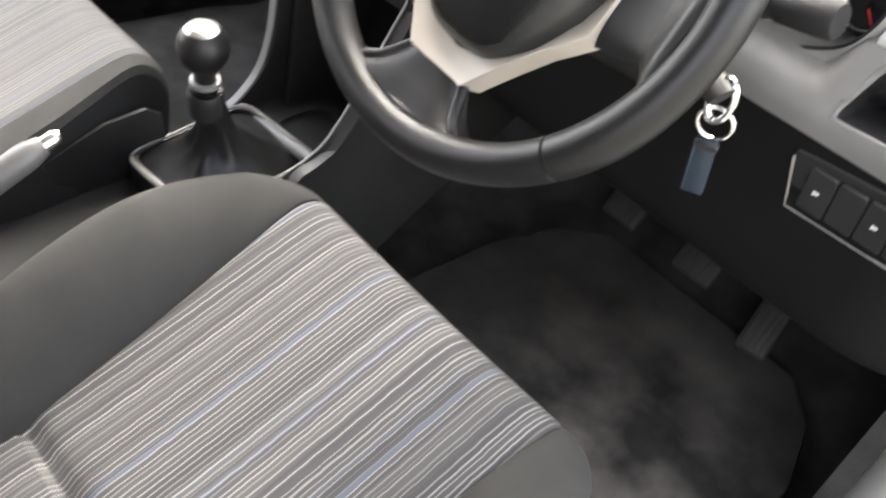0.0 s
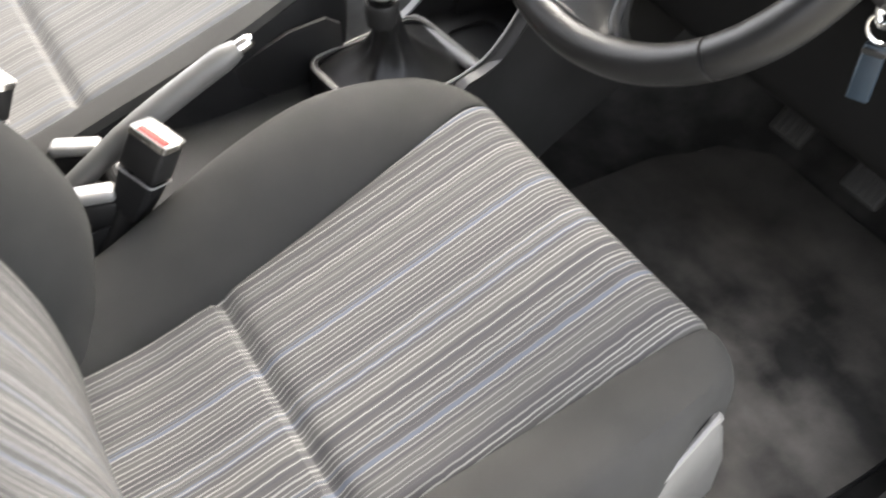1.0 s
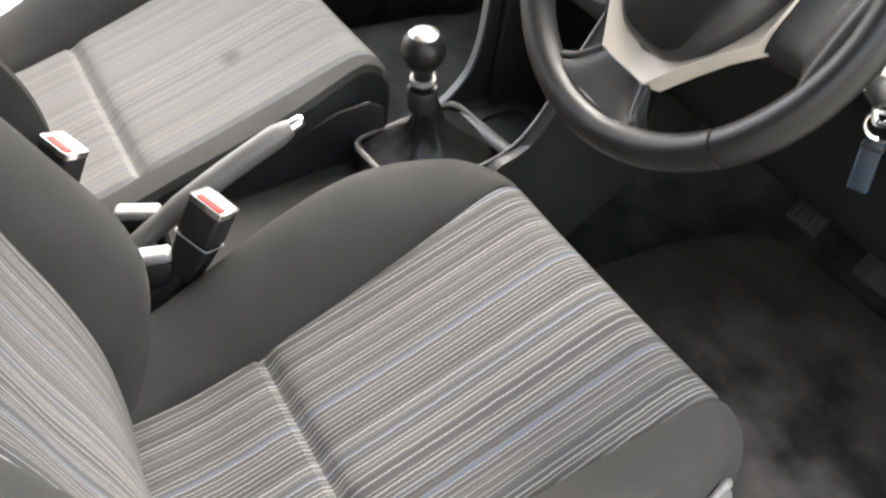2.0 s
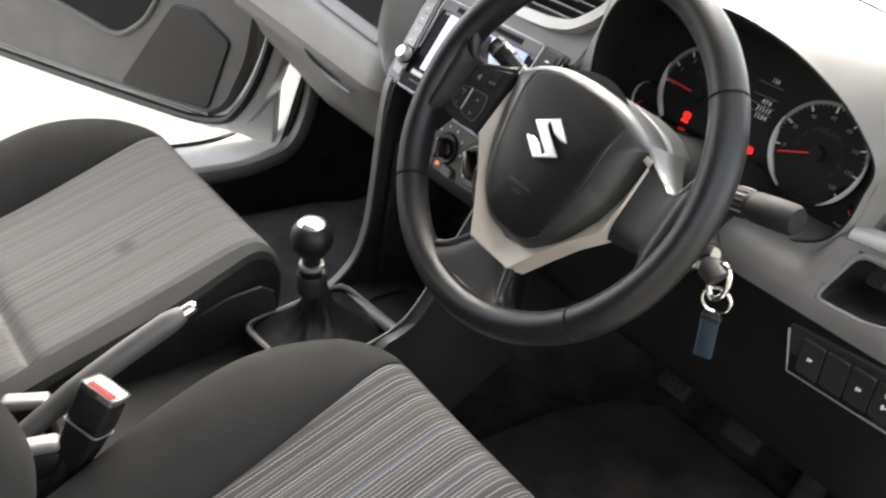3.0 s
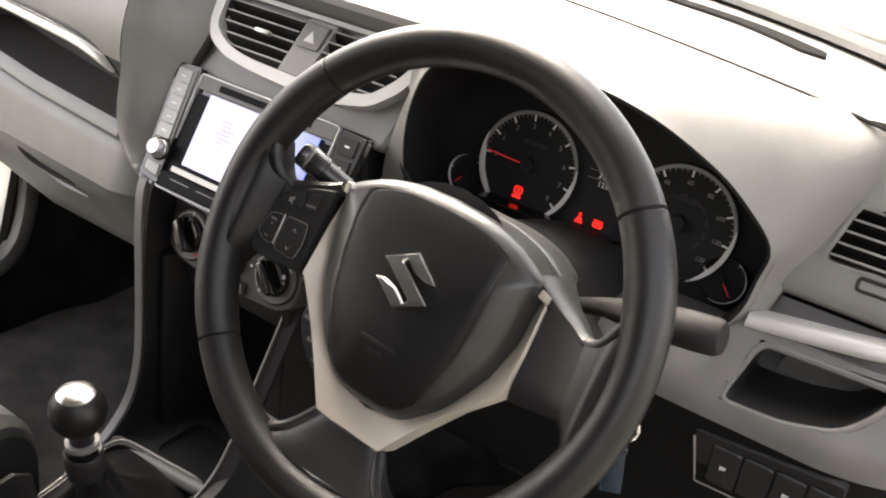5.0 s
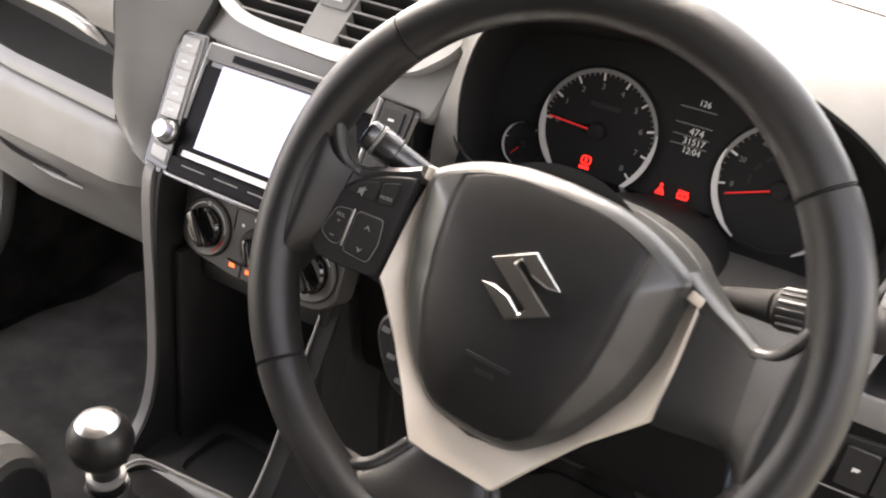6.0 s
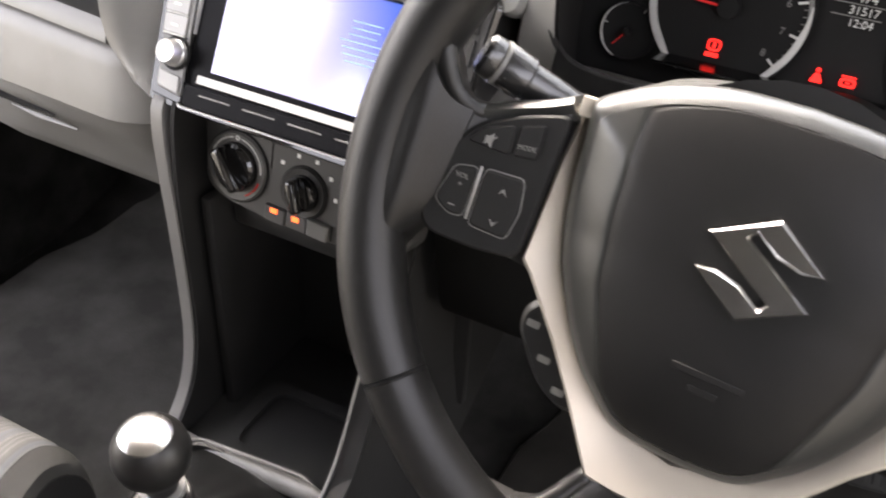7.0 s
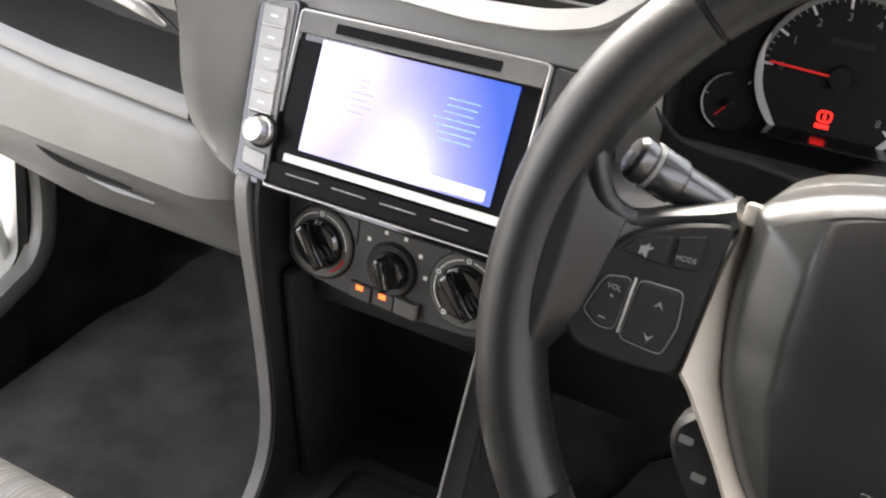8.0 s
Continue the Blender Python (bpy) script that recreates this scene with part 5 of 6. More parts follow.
m_kn = Matrix.Translation((-0.1105, -0.0315, 0.004))
part("knob_well", lathe([(0.0135, 0.0), (0.0135, 0.0012), (0.0112, 0.0006)], 28, m_kn), DIAL, col)
knob = part("volume_knob", lathe([(0.0108, 0.0), (0.0108, 0.004), (0.0098, 0.005), (0.0094, 0.013), (0.0085, 0.0145), (0.0065, 0.0142), (0.0001, 0.0128)], 28, m_kn), TRIM, head, "round silver volume knob")
part("knob_cap", lathe([(0.0062, 0.0), (0.0062, 0.0142), (0.0001, 0.0148)], 20, m_kn), BADGE, knob)
side = part("side_column", prism(rounded([Vector((0.105, -0.07)), Vector((0.130, -0.072)), Vector((0.137, 0.062)), Vector((0.105, 0.064))], 0.003), -0.006, 0.0, 0.001), DARK, head)
for k in range(5):
    y = 0.048 - 0.023 * k
    b = part("key", prism(rrect(0.022, 0.019, 0.001, 0.119, y), 0.0, 0.0018, 0.0006), SPOKE, side)
    part("symbol", box(0.006, 0.002, 0.0003, (0.119, y, 0.0019)), MARK, b)

# ---- centre vents over the stereo ----
m_v = facing(-0.018, 0.262, 0.688, 26)
frame_o = rounded([Vector(p) for p in ((-0.1165, 0.004), (-0.1056, -0.016), (-0.079, -0.0285), (-0.036, -0.0345), (0.038, -0.0383), (0.091, -0.0358), (0.128, -0.0268), (0.157, -0.002), (0.176, 0.036), (0.180, 0.046), (-0.118, 0.046))], 0.012)
frame_i = rounded([Vector(p) for p in ((-0.1045, 0.004), (-0.0934, -0.0075), (-0.070, -0.0185), (-0.034, -0.0222), (0.038, -0.0240), (0.090, -0.0218), (0.1230, -0.0150), (0.1475, 0.008), (0.163, 0.034), (0.166, 0.041), (-0.104, 0.041))], 0.010)
vents = thing("centre_vents", "pair of louvred air vents in a silver frame", "air vents")
part("frame", ring_plate(frame_o, frame_i, -0.02, 0.006, m_v), VENTGREY, vents, "satin silver vent frame")
part("backing", prism(frame_i, -0.045, -0.035, 0, m_v), DIAL, vents)
for left in (True, False):
    for k in range(5):
        y = -0.0140 + 0.0122 * k
        x0, x1 = (((-0.078, -0.092, -0.1, -0.102, -0.102)[k], -0.001 + 0.0026 * k) if left else (0.037 + 0.0030 * k, 0.122 + 0.0100 * k))
        sl = part("slat", box(x1 - x0, 0.0020, 0.020, (0, 0, -0.010), 0.0006, 1, m_v @ Matrix.Translation(((x0 + x1) / 2, y, 0.001)) @ pose(0, 0, 0, -42, 0, 0)), BLACK, vents)
        # highlight along the slat's front, painted as a pale bar
        part("slat_highlight", box(x1 - x0 - 0.001, 0.0020, 0.0012, ((x0 + x1) / 2, y, 0.0014), 0.0004, 1, m_v), KEYGREY, sl)
    cx = -0.040 if left else 0.104
    part("vent_slider", box(0.022, 0.005, 0.008, (cx, 0.0105, 0.003), 0.002, 2, m_v), TRIM, vents, "bright vent slider")
mid = part("hazard_panel", prism(rounded([Vector((-0.004, -0.0225)), Vector((0.034, -0.0235)), Vector((0.053, 0.041)), Vector((0.012, 0.041))], 0.002), -0.02, 0.002, 0.001, m_v), GREY, vents, "grey panel with the hazard switch")
part("hazard_switch", prism(rounded([Vector((0.0075, 0.008)), Vector((0.0385, 0.008)), Vector((0.0455, 0.036)), Vector((0.0145, 0.036))], 0.003), 0.002, 0.005, 0.001, m_v), SATIN, mid)
part("hazard_symbol", prism([Vector((0.0180, 0.0150)), Vector((0.0320, 0.0150)), Vector((0.0255, 0.0275))], 0.005, 0.0056, 0, m_v), PALE, mid)
# grey skin between stereo, vents and side panels
part("centre_skin", prism(rounded([Vector((-0.135, -0.064)), Vector((0.150, -0.064)), Vector((0.176, 0.05)), Vector((-0.118, 0.05))], 0.008), -0.024, -0.010, 0.004, m_v), GREY, vents)

# ---- heater panel ----
heat = thing("heater_panel", "dark heater panel with three rotary knobs", "heater panel", facing(-0.024, 0.196, 0.458, 14))
part("plate", prism(rounded([Vector((-0.094, -0.018)), Vector((-0.075, -0.028)), Vector((-0.03, -0.0335)), Vector((0.035, -0.0345)), Vector((0.085, -0.032)), Vector((0.105, -0.020)), Vector((0.108, 0.055)), Vector((-0.100, 0.055))], 0.012), -0.03, 0.0, 0.002), HEATER, heat, "dark grey heater fascia")
for k, (cx, cy, r) in enumerate(((-0.0615, 0.0045, 0.0300), (0.0055, 0.0015, 0.0215), (0.0710, 0.0045, 0.0305))):
    c = Matrix.Translation((cx, cy, 0))
    kn = part("rotary_knob", lathe([(r, 0.0), (r, 0.002), (r * 0.95, 0.0035), (r * 0.72, 0.003), (r * 0.70, 0.0015)], 40, c), MID if k != 1 else DARK, heat, "rotary heater knob")
    part("knob_dial", lathe([(r * 0.70, 0.001), (r * 0.68, 0.008), (r * 0.60, 0.010), (0.0001, 0.010)], 36, c), GLOSS, kn)
    part("grip", box(r * 0.40, r * 1.30, 0.014, (0, 0, 0.014), 0.0035, 3, c @ pose(0, 0, 0, 0, 0, (38, 18, 42)[k])), GLOSS, kn)
    part("shadow_gap", tube([c @ Vector((r * 1.02 * math.cos(a), r * 1.02 * math.sin(a), 0.0006)) for a in (2 * math.pi * q / 40 for q in range(41))], 0.0009, 5, caps=False), DIAL, kn)
    if k != 1:
        for a0, a1, mt in (((100, 165, MARK), (0, 80, MARK), (-62, -18, BUCKLE_RED), (172, 215, BLUEFOB)) if k == 0 else ((100, 150, MARK), (165, 225, MARK), (30, 80, MARK))):
            pts = [(cx + r * 0.84 * math.cos(radians(a)), cy + r * 0.84 * math.sin(radians(a)), 0.0034) for a in (a0 + (a1 - a0) * j / 14 for j in range(15))]
            part("scale_mark", tube(pts, 0.0009, 5, 0.5), mt, kn)
        for a in ((90,) if k == 0 else (90, 157, 235)):
            part("scale_symbol", ring_plate(rrect(0.0040, 0.0040, 0.0018, cx + r * 0.84 * math.cos(radians(a)), cy + r * 0.84 * math.sin(radians(a))), rrect(0.0022, 0.0022, 0.0010, cx + r * 0.84 * math.cos(radians(a)), cy + r * 0.84 * math.sin(radians(a))), 0.003, 0.0038), MARK, kn)
    else:
        for j in range(5):
            a = radians(140 - 34 * j)
            part("scale_mark", box(0.0032, 0.0032, 0.0005, (cx + 0.0300 * math.cos(a), cy + 0.0300 * math.sin(a), 0.0004)), MARK, kn)
for k in range(3):
    x0 = -0.0290 + 0.0215 * k
    b = part("push_button", prism(rounded([Vector((x0, -0.0315)), Vector((x0 + 0.0200, -0.0325)), Vector((x0 + 0.0200, -0.0190)), Vector((x0, -0.0175))], 0.0015), 0.0, 0.004 if k < 2 else 0.006, 0.001), HEATER if k < 2 else MID, heat)
    if k < 2:
        part("indicator", box(0.0065, 0.0040, 0.0006, (x0 + 0.0095, -0.0215 - 0.001 * k, 0.0042)), AMBER, b, "lit amber indicator")
    part("button_gap", box(0.0008, 0.0125, 0.0006, (x0 + 0.0208, -0.0252, 0.0003)), DIAL, b)
part("split_line", box(0.0008, 0.022, 0.0006, (-0.0285, 0.0235, 0.0003)), DIAL, heat)

# ---- centre console ----
console = thing("centre_console", "black plastic centre console with grey edge strips", "centre console")
PROF_FAR = [(0.188, 0.526), (0.171, 0.510), (0.1635, 0.44), (0.1635, 0.34), (0.161, 0.282), (0.150, 0.238), (0.128, 0.207), (0.100, 0.186), (0.05, 0.170), (-0.07, 0.148), (-0.5, 0.135)]
PROF_NEAR = [(0.232, 0.470), (0.203, 0.410), (0.173, 0.352), (0.143, 0.293), (0.128, 0.268), (0.111, 0.2465), (0.089, 0.232), (0.066, 0.2225), (0.036, 0.2145), (-0.10, 0.190), (-0.5, 0.150)]
for x, sg, prof in ((-0.132, -1, PROF_FAR), (0.064, 1, PROF_NEAR)):
    edge = curve([(0, *p) for p in prof], 44)
    rows = []
    for p in edge:
        back = max(p.y + 0.02, 0.45) if p.z > 0.19 + 0.05 * (sg > 0) else p.y
        foot = p.z if p.z > 0.19 + 0.05 * (sg > 0) else 0.0
        rows.append([(x - sg * 0.004, p.y, p.z), (x - sg * 0.004 + (0.030 if sg > 0 else 0.0), back, foot)])
    part("side_panel", thick(loft(rows, False, False), 0.004), MATT, console, "black console flank")
    rows = []
    for p in edge[:32]:
        w = 0.0058 if sg < 0 else 0.009
        xs = x - (0.08 * max(0, p.z - 0.42) if sg < 0 else 0.0)
        rows.append([(xs - w + 0.002 * sg, p.y - 0.002, p.z - 0.002), (xs - w + 0.002 * sg, p.y + 0.010, p.z + 0.004), (xs + w + 0.002 * sg, p.y + 0.010, p.z + 0.004), (xs + w + 0.002 * sg, p.y - 0.002, p.z - 0.002 - 0.006 * (sg > 0))])
    strip = part("edge_strip", loft(rows), SATIN if sg < 0 else BLACK, console, "satin grey edge strip" if sg < 0 else "black rounded edge of the console")
    if sg > 0:
        # satin bead paints the highlight that runs along the glossy black edge
        part("edge_highlight", tube([(x - 0.006, p.y - 0.003, p.z + 0.001) for p in edge[:34]], 0.0013, 6), SATIN, strip, "thin pale line painting the highlight along the edge")
deck = [(-0.5, 0.128), (-0.2, 0.138), (-0.07, 0.146), (0.06, 0.166), (0.12, 0.180), (0.17, 0.182), (0.30, 0.182)]
rows = [[(x, y, z) for x in (-0.126, -0.08, 0.0, 0.04, 0.062)] for y, z in deck]
part("deck", thick(loft(rows, False, False), -0.004), DIAL, console, "black console deck")
part("back_wall", box(0.22, 0.01, 0.30, (-0.019, 0.305, 0.33), 0.002), MATT, console)
part("bin_side", box(0.012, 0.14, 0.26, (-0.112, 0.25, 0.30), 0.004), DIAL, console)
part("bin_side", box(0.012, 0.14, 0.26, (0.062, 0.27, 0.30), 0.004), DIAL, console)
part("under_tray", box(0.17, 0.10, 0.03, (-0.02, 0.255, 0.408), 0.006), DARK, console)
m_t = pose(-0.015, 0.175, 0.186, 4, 0, 0)
part("tray_rim", ring_plate(rrect(0.150, 0.10, 0.02), rrect(0.118, 0.075, 0.018), 0.0, 0.006, m_t), DIAL, console, "moulded rim of the front tray")
rail = curve([(-0.126, 0.117, 0.188), (-0.092, 0.111, 0.196), (-0.03, 0.108, 0.206), (0.02, 0.104, 0.217), (0.056, 0.099, 0.227)], 20)
part("front_rail", tube(rail, [0.004, 0.007] + [0.009] * 16 + [0.007, 0.004], 12, 0.7), MID, console, "rounded grey rail before the tray")
part("socket", lathe([(0.014, 0.0), (0.014, 0.006), (0.011, 0.007), (0.010, 0.002)], 20, facing(0.0, 0.268, 0.40, 0)), DARK, console)

# ---- gear lever ----
gear = thing("gear_lever", "gear lever with a black ball knob and leather gaiter", "gear lever")
m_g = pose(-0.026, 0.032, 0.190, 6, 0, 6)
part("gaiter_frame", ring_plate(rrect(0.146, 0.181, 0.026), rrect(0.130, 0.164, 0.022), -0.035, 0.010, m_g), BLACK, gear, "black plastic gaiter frame")
part("frame_edge", tube([m_g @ Vector((p.x, p.y, 0.0105)) for p in rrect(0.139, 0.174, 0.024, n=8) + rrect(0.139, 0.174, 0.024, n=8)[:1]], 0.0017, 8), SATIN, gear, "satin bead round the gaiter frame")
top_c, low_c = Vector((-0.002, -0.011, 0.318)), m_g @ Vector((0, 0, 0.004))
rows = []
random.seed(4)
N = 40
for k in range(12):
    s = k / 11
    c = low_c.lerp(top_c, s ** 0.9)
    row = []
    for j in range(N):
        a = 2 * math.pi * j / N
        rx, ry = 0.055 * (1 - s) ** 4.2 + 0.0165, 0.071 * (1 - s) ** 4.2 + 0.0165
        sup = (abs(math.cos(a)) ** 4 + abs(math.sin(a)) ** 4) ** -0.25 * (1 - s) + s
        fold = 1 + 0.09 * math.sin(math.pi * s) * math.sin(5 * a + 6 * s) + 0.05 * math.sin(math.pi * s) * math.sin(9 * a - 9 * s)
        p = m_g.to_3x3() @ Vector((rx * sup * fold * math.cos(a), ry * sup * fold * math.sin(a), 0))
        row.append(c + p.lerp(Vector((p.x, p.y, 0)), s))
    rows.append(row)
part("gaiter", loft(rows), BOOT, gear, "black folded leatherette gaiter", 70)
axis = (Vector((0.008, -0.021, 0.392)) - Vector((0.004, -0.012, 0.318))).normalized()
m_k = Matrix.Translation((0.001, -0.0185, 0.3695)) @ axis.to_track_quat("Z", "Y").to_matrix().to_4x4()
kn = part("knob", lathe([(0.0120, -0.056), (0.0122, -0.032), (0.0140, -0.027), (0.0205, -0.018), (0.0258, -0.008), (0.0275, 0.002), (0.0258, 0.012), (0.0210, 0.0205), (0.0182, 0.0230), (0.0001, 0.0230)], 40, m_k), LEATHER, gear, "black ball knob")
part("knob_cap", lathe([(0.0186, 0.0212), (0.0180, 0.0240), (0.0145, 0.0262), (0.0078, 0.0276), (0.0001, 0.0280)], 36, m_k), BADGE, kn, "polished silver cap")
part("collar", lathe([(0.0135, -0.0455), (0.0165, -0.0445), (0.0165, -0.0395), (0.0135, -0.0385)], 28, m_k), SATIN, gear, "satin ring below the knob")
part("sleeve", lathe([(0.0180, -0.085), (0.0195, -0.070), (0.0200, -0.056), (0.0185, -0.0535), (0.0160, -0.0545), (0.012, -0.060)], 28, m_k), SPOKE, gear, "dark sleeve over the gaiter")
part("stem", lathe([(0.010, -0.06), (0.010, -0.03)], 20, m_k), BLACK, gear)

# ---- handbrake ----
brake = thing("handbrake", "raised handbrake lever with a bright button", "handbrake")
hp = curve([(0.004, -0.42, 0.150), (0.003, -0.345, 0.208), (0.002, -0.28, 0.250), (0.001, -0.215, 0.286), (0.0, -0.188, 0.299)], 16)
lever = part("lever", tube(hp, [0.013] * 5 + [0.0145] * 8 + [0.0135, 0.012, 0.010], 16), MID, brake, "satin grey grip of the lever")
part("release_button", tube([(0.0, -0.192, 0.297), (0.0, -0.176, 0.3045), (0.0, -0.172, 0.306)], [0.0085, 0.0085, 0.006], 16), BADGE, brake, "bright release button")
part("boot", box(0.05, 0.12, 0.06, (0.004, -0.41, 0.148), 0.015, 3), BLACK, brake)
for x, y, turn in ((-0.038, -0.362, -30), (0.040, -0.375, -20)):
    lip = part("ridge", box(0.024, 0.056, 0.0145, (0, 0, 0), 0.0068, 4, pose(x, y, 0.196, 8, 0, turn)), KEYGREY, brake, "pale upper edge of the lever housing")
    part("ridge_foot", box(0.022, 0.054, 0.055, (0, 0, -0.034), 0.006, 2, pose(x, y, 0.196, 8, 0, turn)), BLACK, lip)

# ---- belt buckles ----
def buckle(m):
    b = thing("seat_belt_buckle", "black seat belt buckle with a red release button", "seat belt buckle", m, "seat belt buckles")
    part("case", box(0.046, 0.034, 0.046, (0, 0, -0.024), 0.005, 3), BLACK, b)
    part("case_foot", loft([[(p.x * f, p.y * f, z) for p in rrect(0.044, 0.032, 0.006)] for z, f in ((-0.050, 1.0), (-0.075, 0.90), (-0.100, 0.72))]), MATT, b, "tapered black lower half")
    ring = rrect(0.0465, 0.0345, 0.006)
    part("case_joint", tube([(p.x, p.y, -0.0485) for p in ring + ring[:1]], 0.0012, 6, caps=False), KEYGREY, b, "pale joint line round the case")
    part("rim", ring_plate(rrect(0.047, 0.035, 0.005), rrect(0.041, 0.029, 0.003), -0.006, 0.0015), CHROME, b, "bright upper edge")
    part("top_plate", prism(rrect(0.041, 0.029, 0.003), -0.004, 0.0006), PALE, b, "pale top plate with the belt slot")
    part("release_button", box(0.034, 0.010, 0.003, (0.001, -0.0085, 0.0014), 0.001, 2), BUCKLE_RED, b, "red release button")
    part("slot", box(0.030, 0.003, 0.001, (0, 0.0095, 0.0006)), DIM, b)
    part("stalk", tube([(0, 0, -0.07), (0, -0.004, -0.12), (0.002, -0.012, -0.16)], [0.013, 0.012, 0.014], 12, 0.6), BLACK, b)
    return b


near = buckle(pose(0.062, -0.302, 0.268, -20, 12, 28))
copy_thing(near, pose(-0.095, -0.42, 0.27, -20, 8, 25))


# ---- seats ----
HALF = 0.335
CENTRE = curve([(0, -0.50, 0.10), (0, -0.44, 0.108), (0, -0.38, 0.120), (0, -0.31, 0.146), (0, -0.27, 0.162), (0, -0.19, 0.193), (0, -0.10, 0.231), (0, -0.04, 0.257), (0, 0.0, 0.271), (0, 0.025, 0.266), (0, 0.042, 0.240), (0, 0.046, 0.19), (0, 0.040, 0.11)], 61)


def seam_at(y):
    return 0.146 + 0.028 * min(1, max(0, (y + 0.30) / 0.30))


def low_seam(y):
    return 0.208


def edge_at(y):
    return 0.272 - 0.028 * min(1, max(0, (y + 0.16) / 0.17)) ** 1.5


def bump_up(y):
    """How far the side bolster rises over the middle."""
    if y < -0.20:
        u = min(1, (-0.20 - y) / 0.28)
        return 0.071 - 0.045 * u * u * (3 - 2 * u)
    return 0.071 * math.cos(math.pi / 2 * min(1, (y + 0.20) / 0.225)) ** 1.25


def seat_point(s, c, front, low=False):
    """The cushion's skin at s metres off its middle."""
    a, w = abs(s), seam_at(c.y)
    flat = low and s > 0
    if flat:
        w = low_seam(c.y)
    z = c.z
    dip = -0.004 * (1 - (s / w) ** 2) if a < w else 0.0
    z += dip - 0.005 * math.exp(-((a - w) / 0.004) ** 2) * (1 if front < 0.5 else 0.3)
    y = c.y
    if a > w:
        u = (a - w) / (edge_at(c.y) - w)
        z += (0.10 if flat else 1.0) * bump_up(c.y) * math.sin(math.pi * min(1, u) ** 0.75 * 0.62) ** 1.4 * 1.08 * (1 - 0.55 * front)
        z -= 0.135 * max(0, (u - 0.70) / 0.30) ** 2.6
        y -= (0.015 if flat else 0.055) * u ** 2.5 * (1 if front > 0 else min(1, max(0, (c.y + 0.1) / 0.1)))
    crease = math.exp(-((c.y + 0.298) / 0.009) ** 2) * (1 if a < w else 0.0)
    z -= 0.011 * crease
    return Vector((s, y, z))


def strip_of(lo, hi, n, i0, i1, low=False):
    rows = []
    for i in range(i0, i1):
        c = CENTRE[i]
        front = min(1, max(0, (i - 46) / 8))
        a, b = lo(c.y), hi(c.y)
        rows.append([seat_point(a + (b - a) * k / n, c, front, low) for k in range(n + 1)])
    return thick(loft(rows, False, False), -0.004)


BACK = curve([(0, -0.440, 0.085), (0, -0.446, 0.15), (0, -0.458, 0.23), (0, -0.482, 0.31), (0, -0.513, 0.39), (0, -0.545, 0.48), (0, -0.60, 0.60), (0, -0.645, 0.70), (0, -0.67, 0.735), (0, -0.70, 0.74)], 46)


def back_point(s, c, w=0.155):
    a = abs(s)
    y, z = c.y, c.z
    f = math.exp(-((c.z - 0.30) / 0.17) ** 2)
    y -= 0.012 * (1 - min(1, a / w) ** 2)
    y -= 0.005 * math.exp(-((a - w) / 0.004) ** 2)
    if a > w:
        u = (a - w) / (0.245 - w)
        y += (0.015 + 0.055 * f) * math.sin(math.pi * min(1, u) ** 0.8 * 0.62) ** 1.3
        y -= 0.16 * max(0, (u - 0.68) / 0.32) ** 2.4
    return Vector((s, y, z))


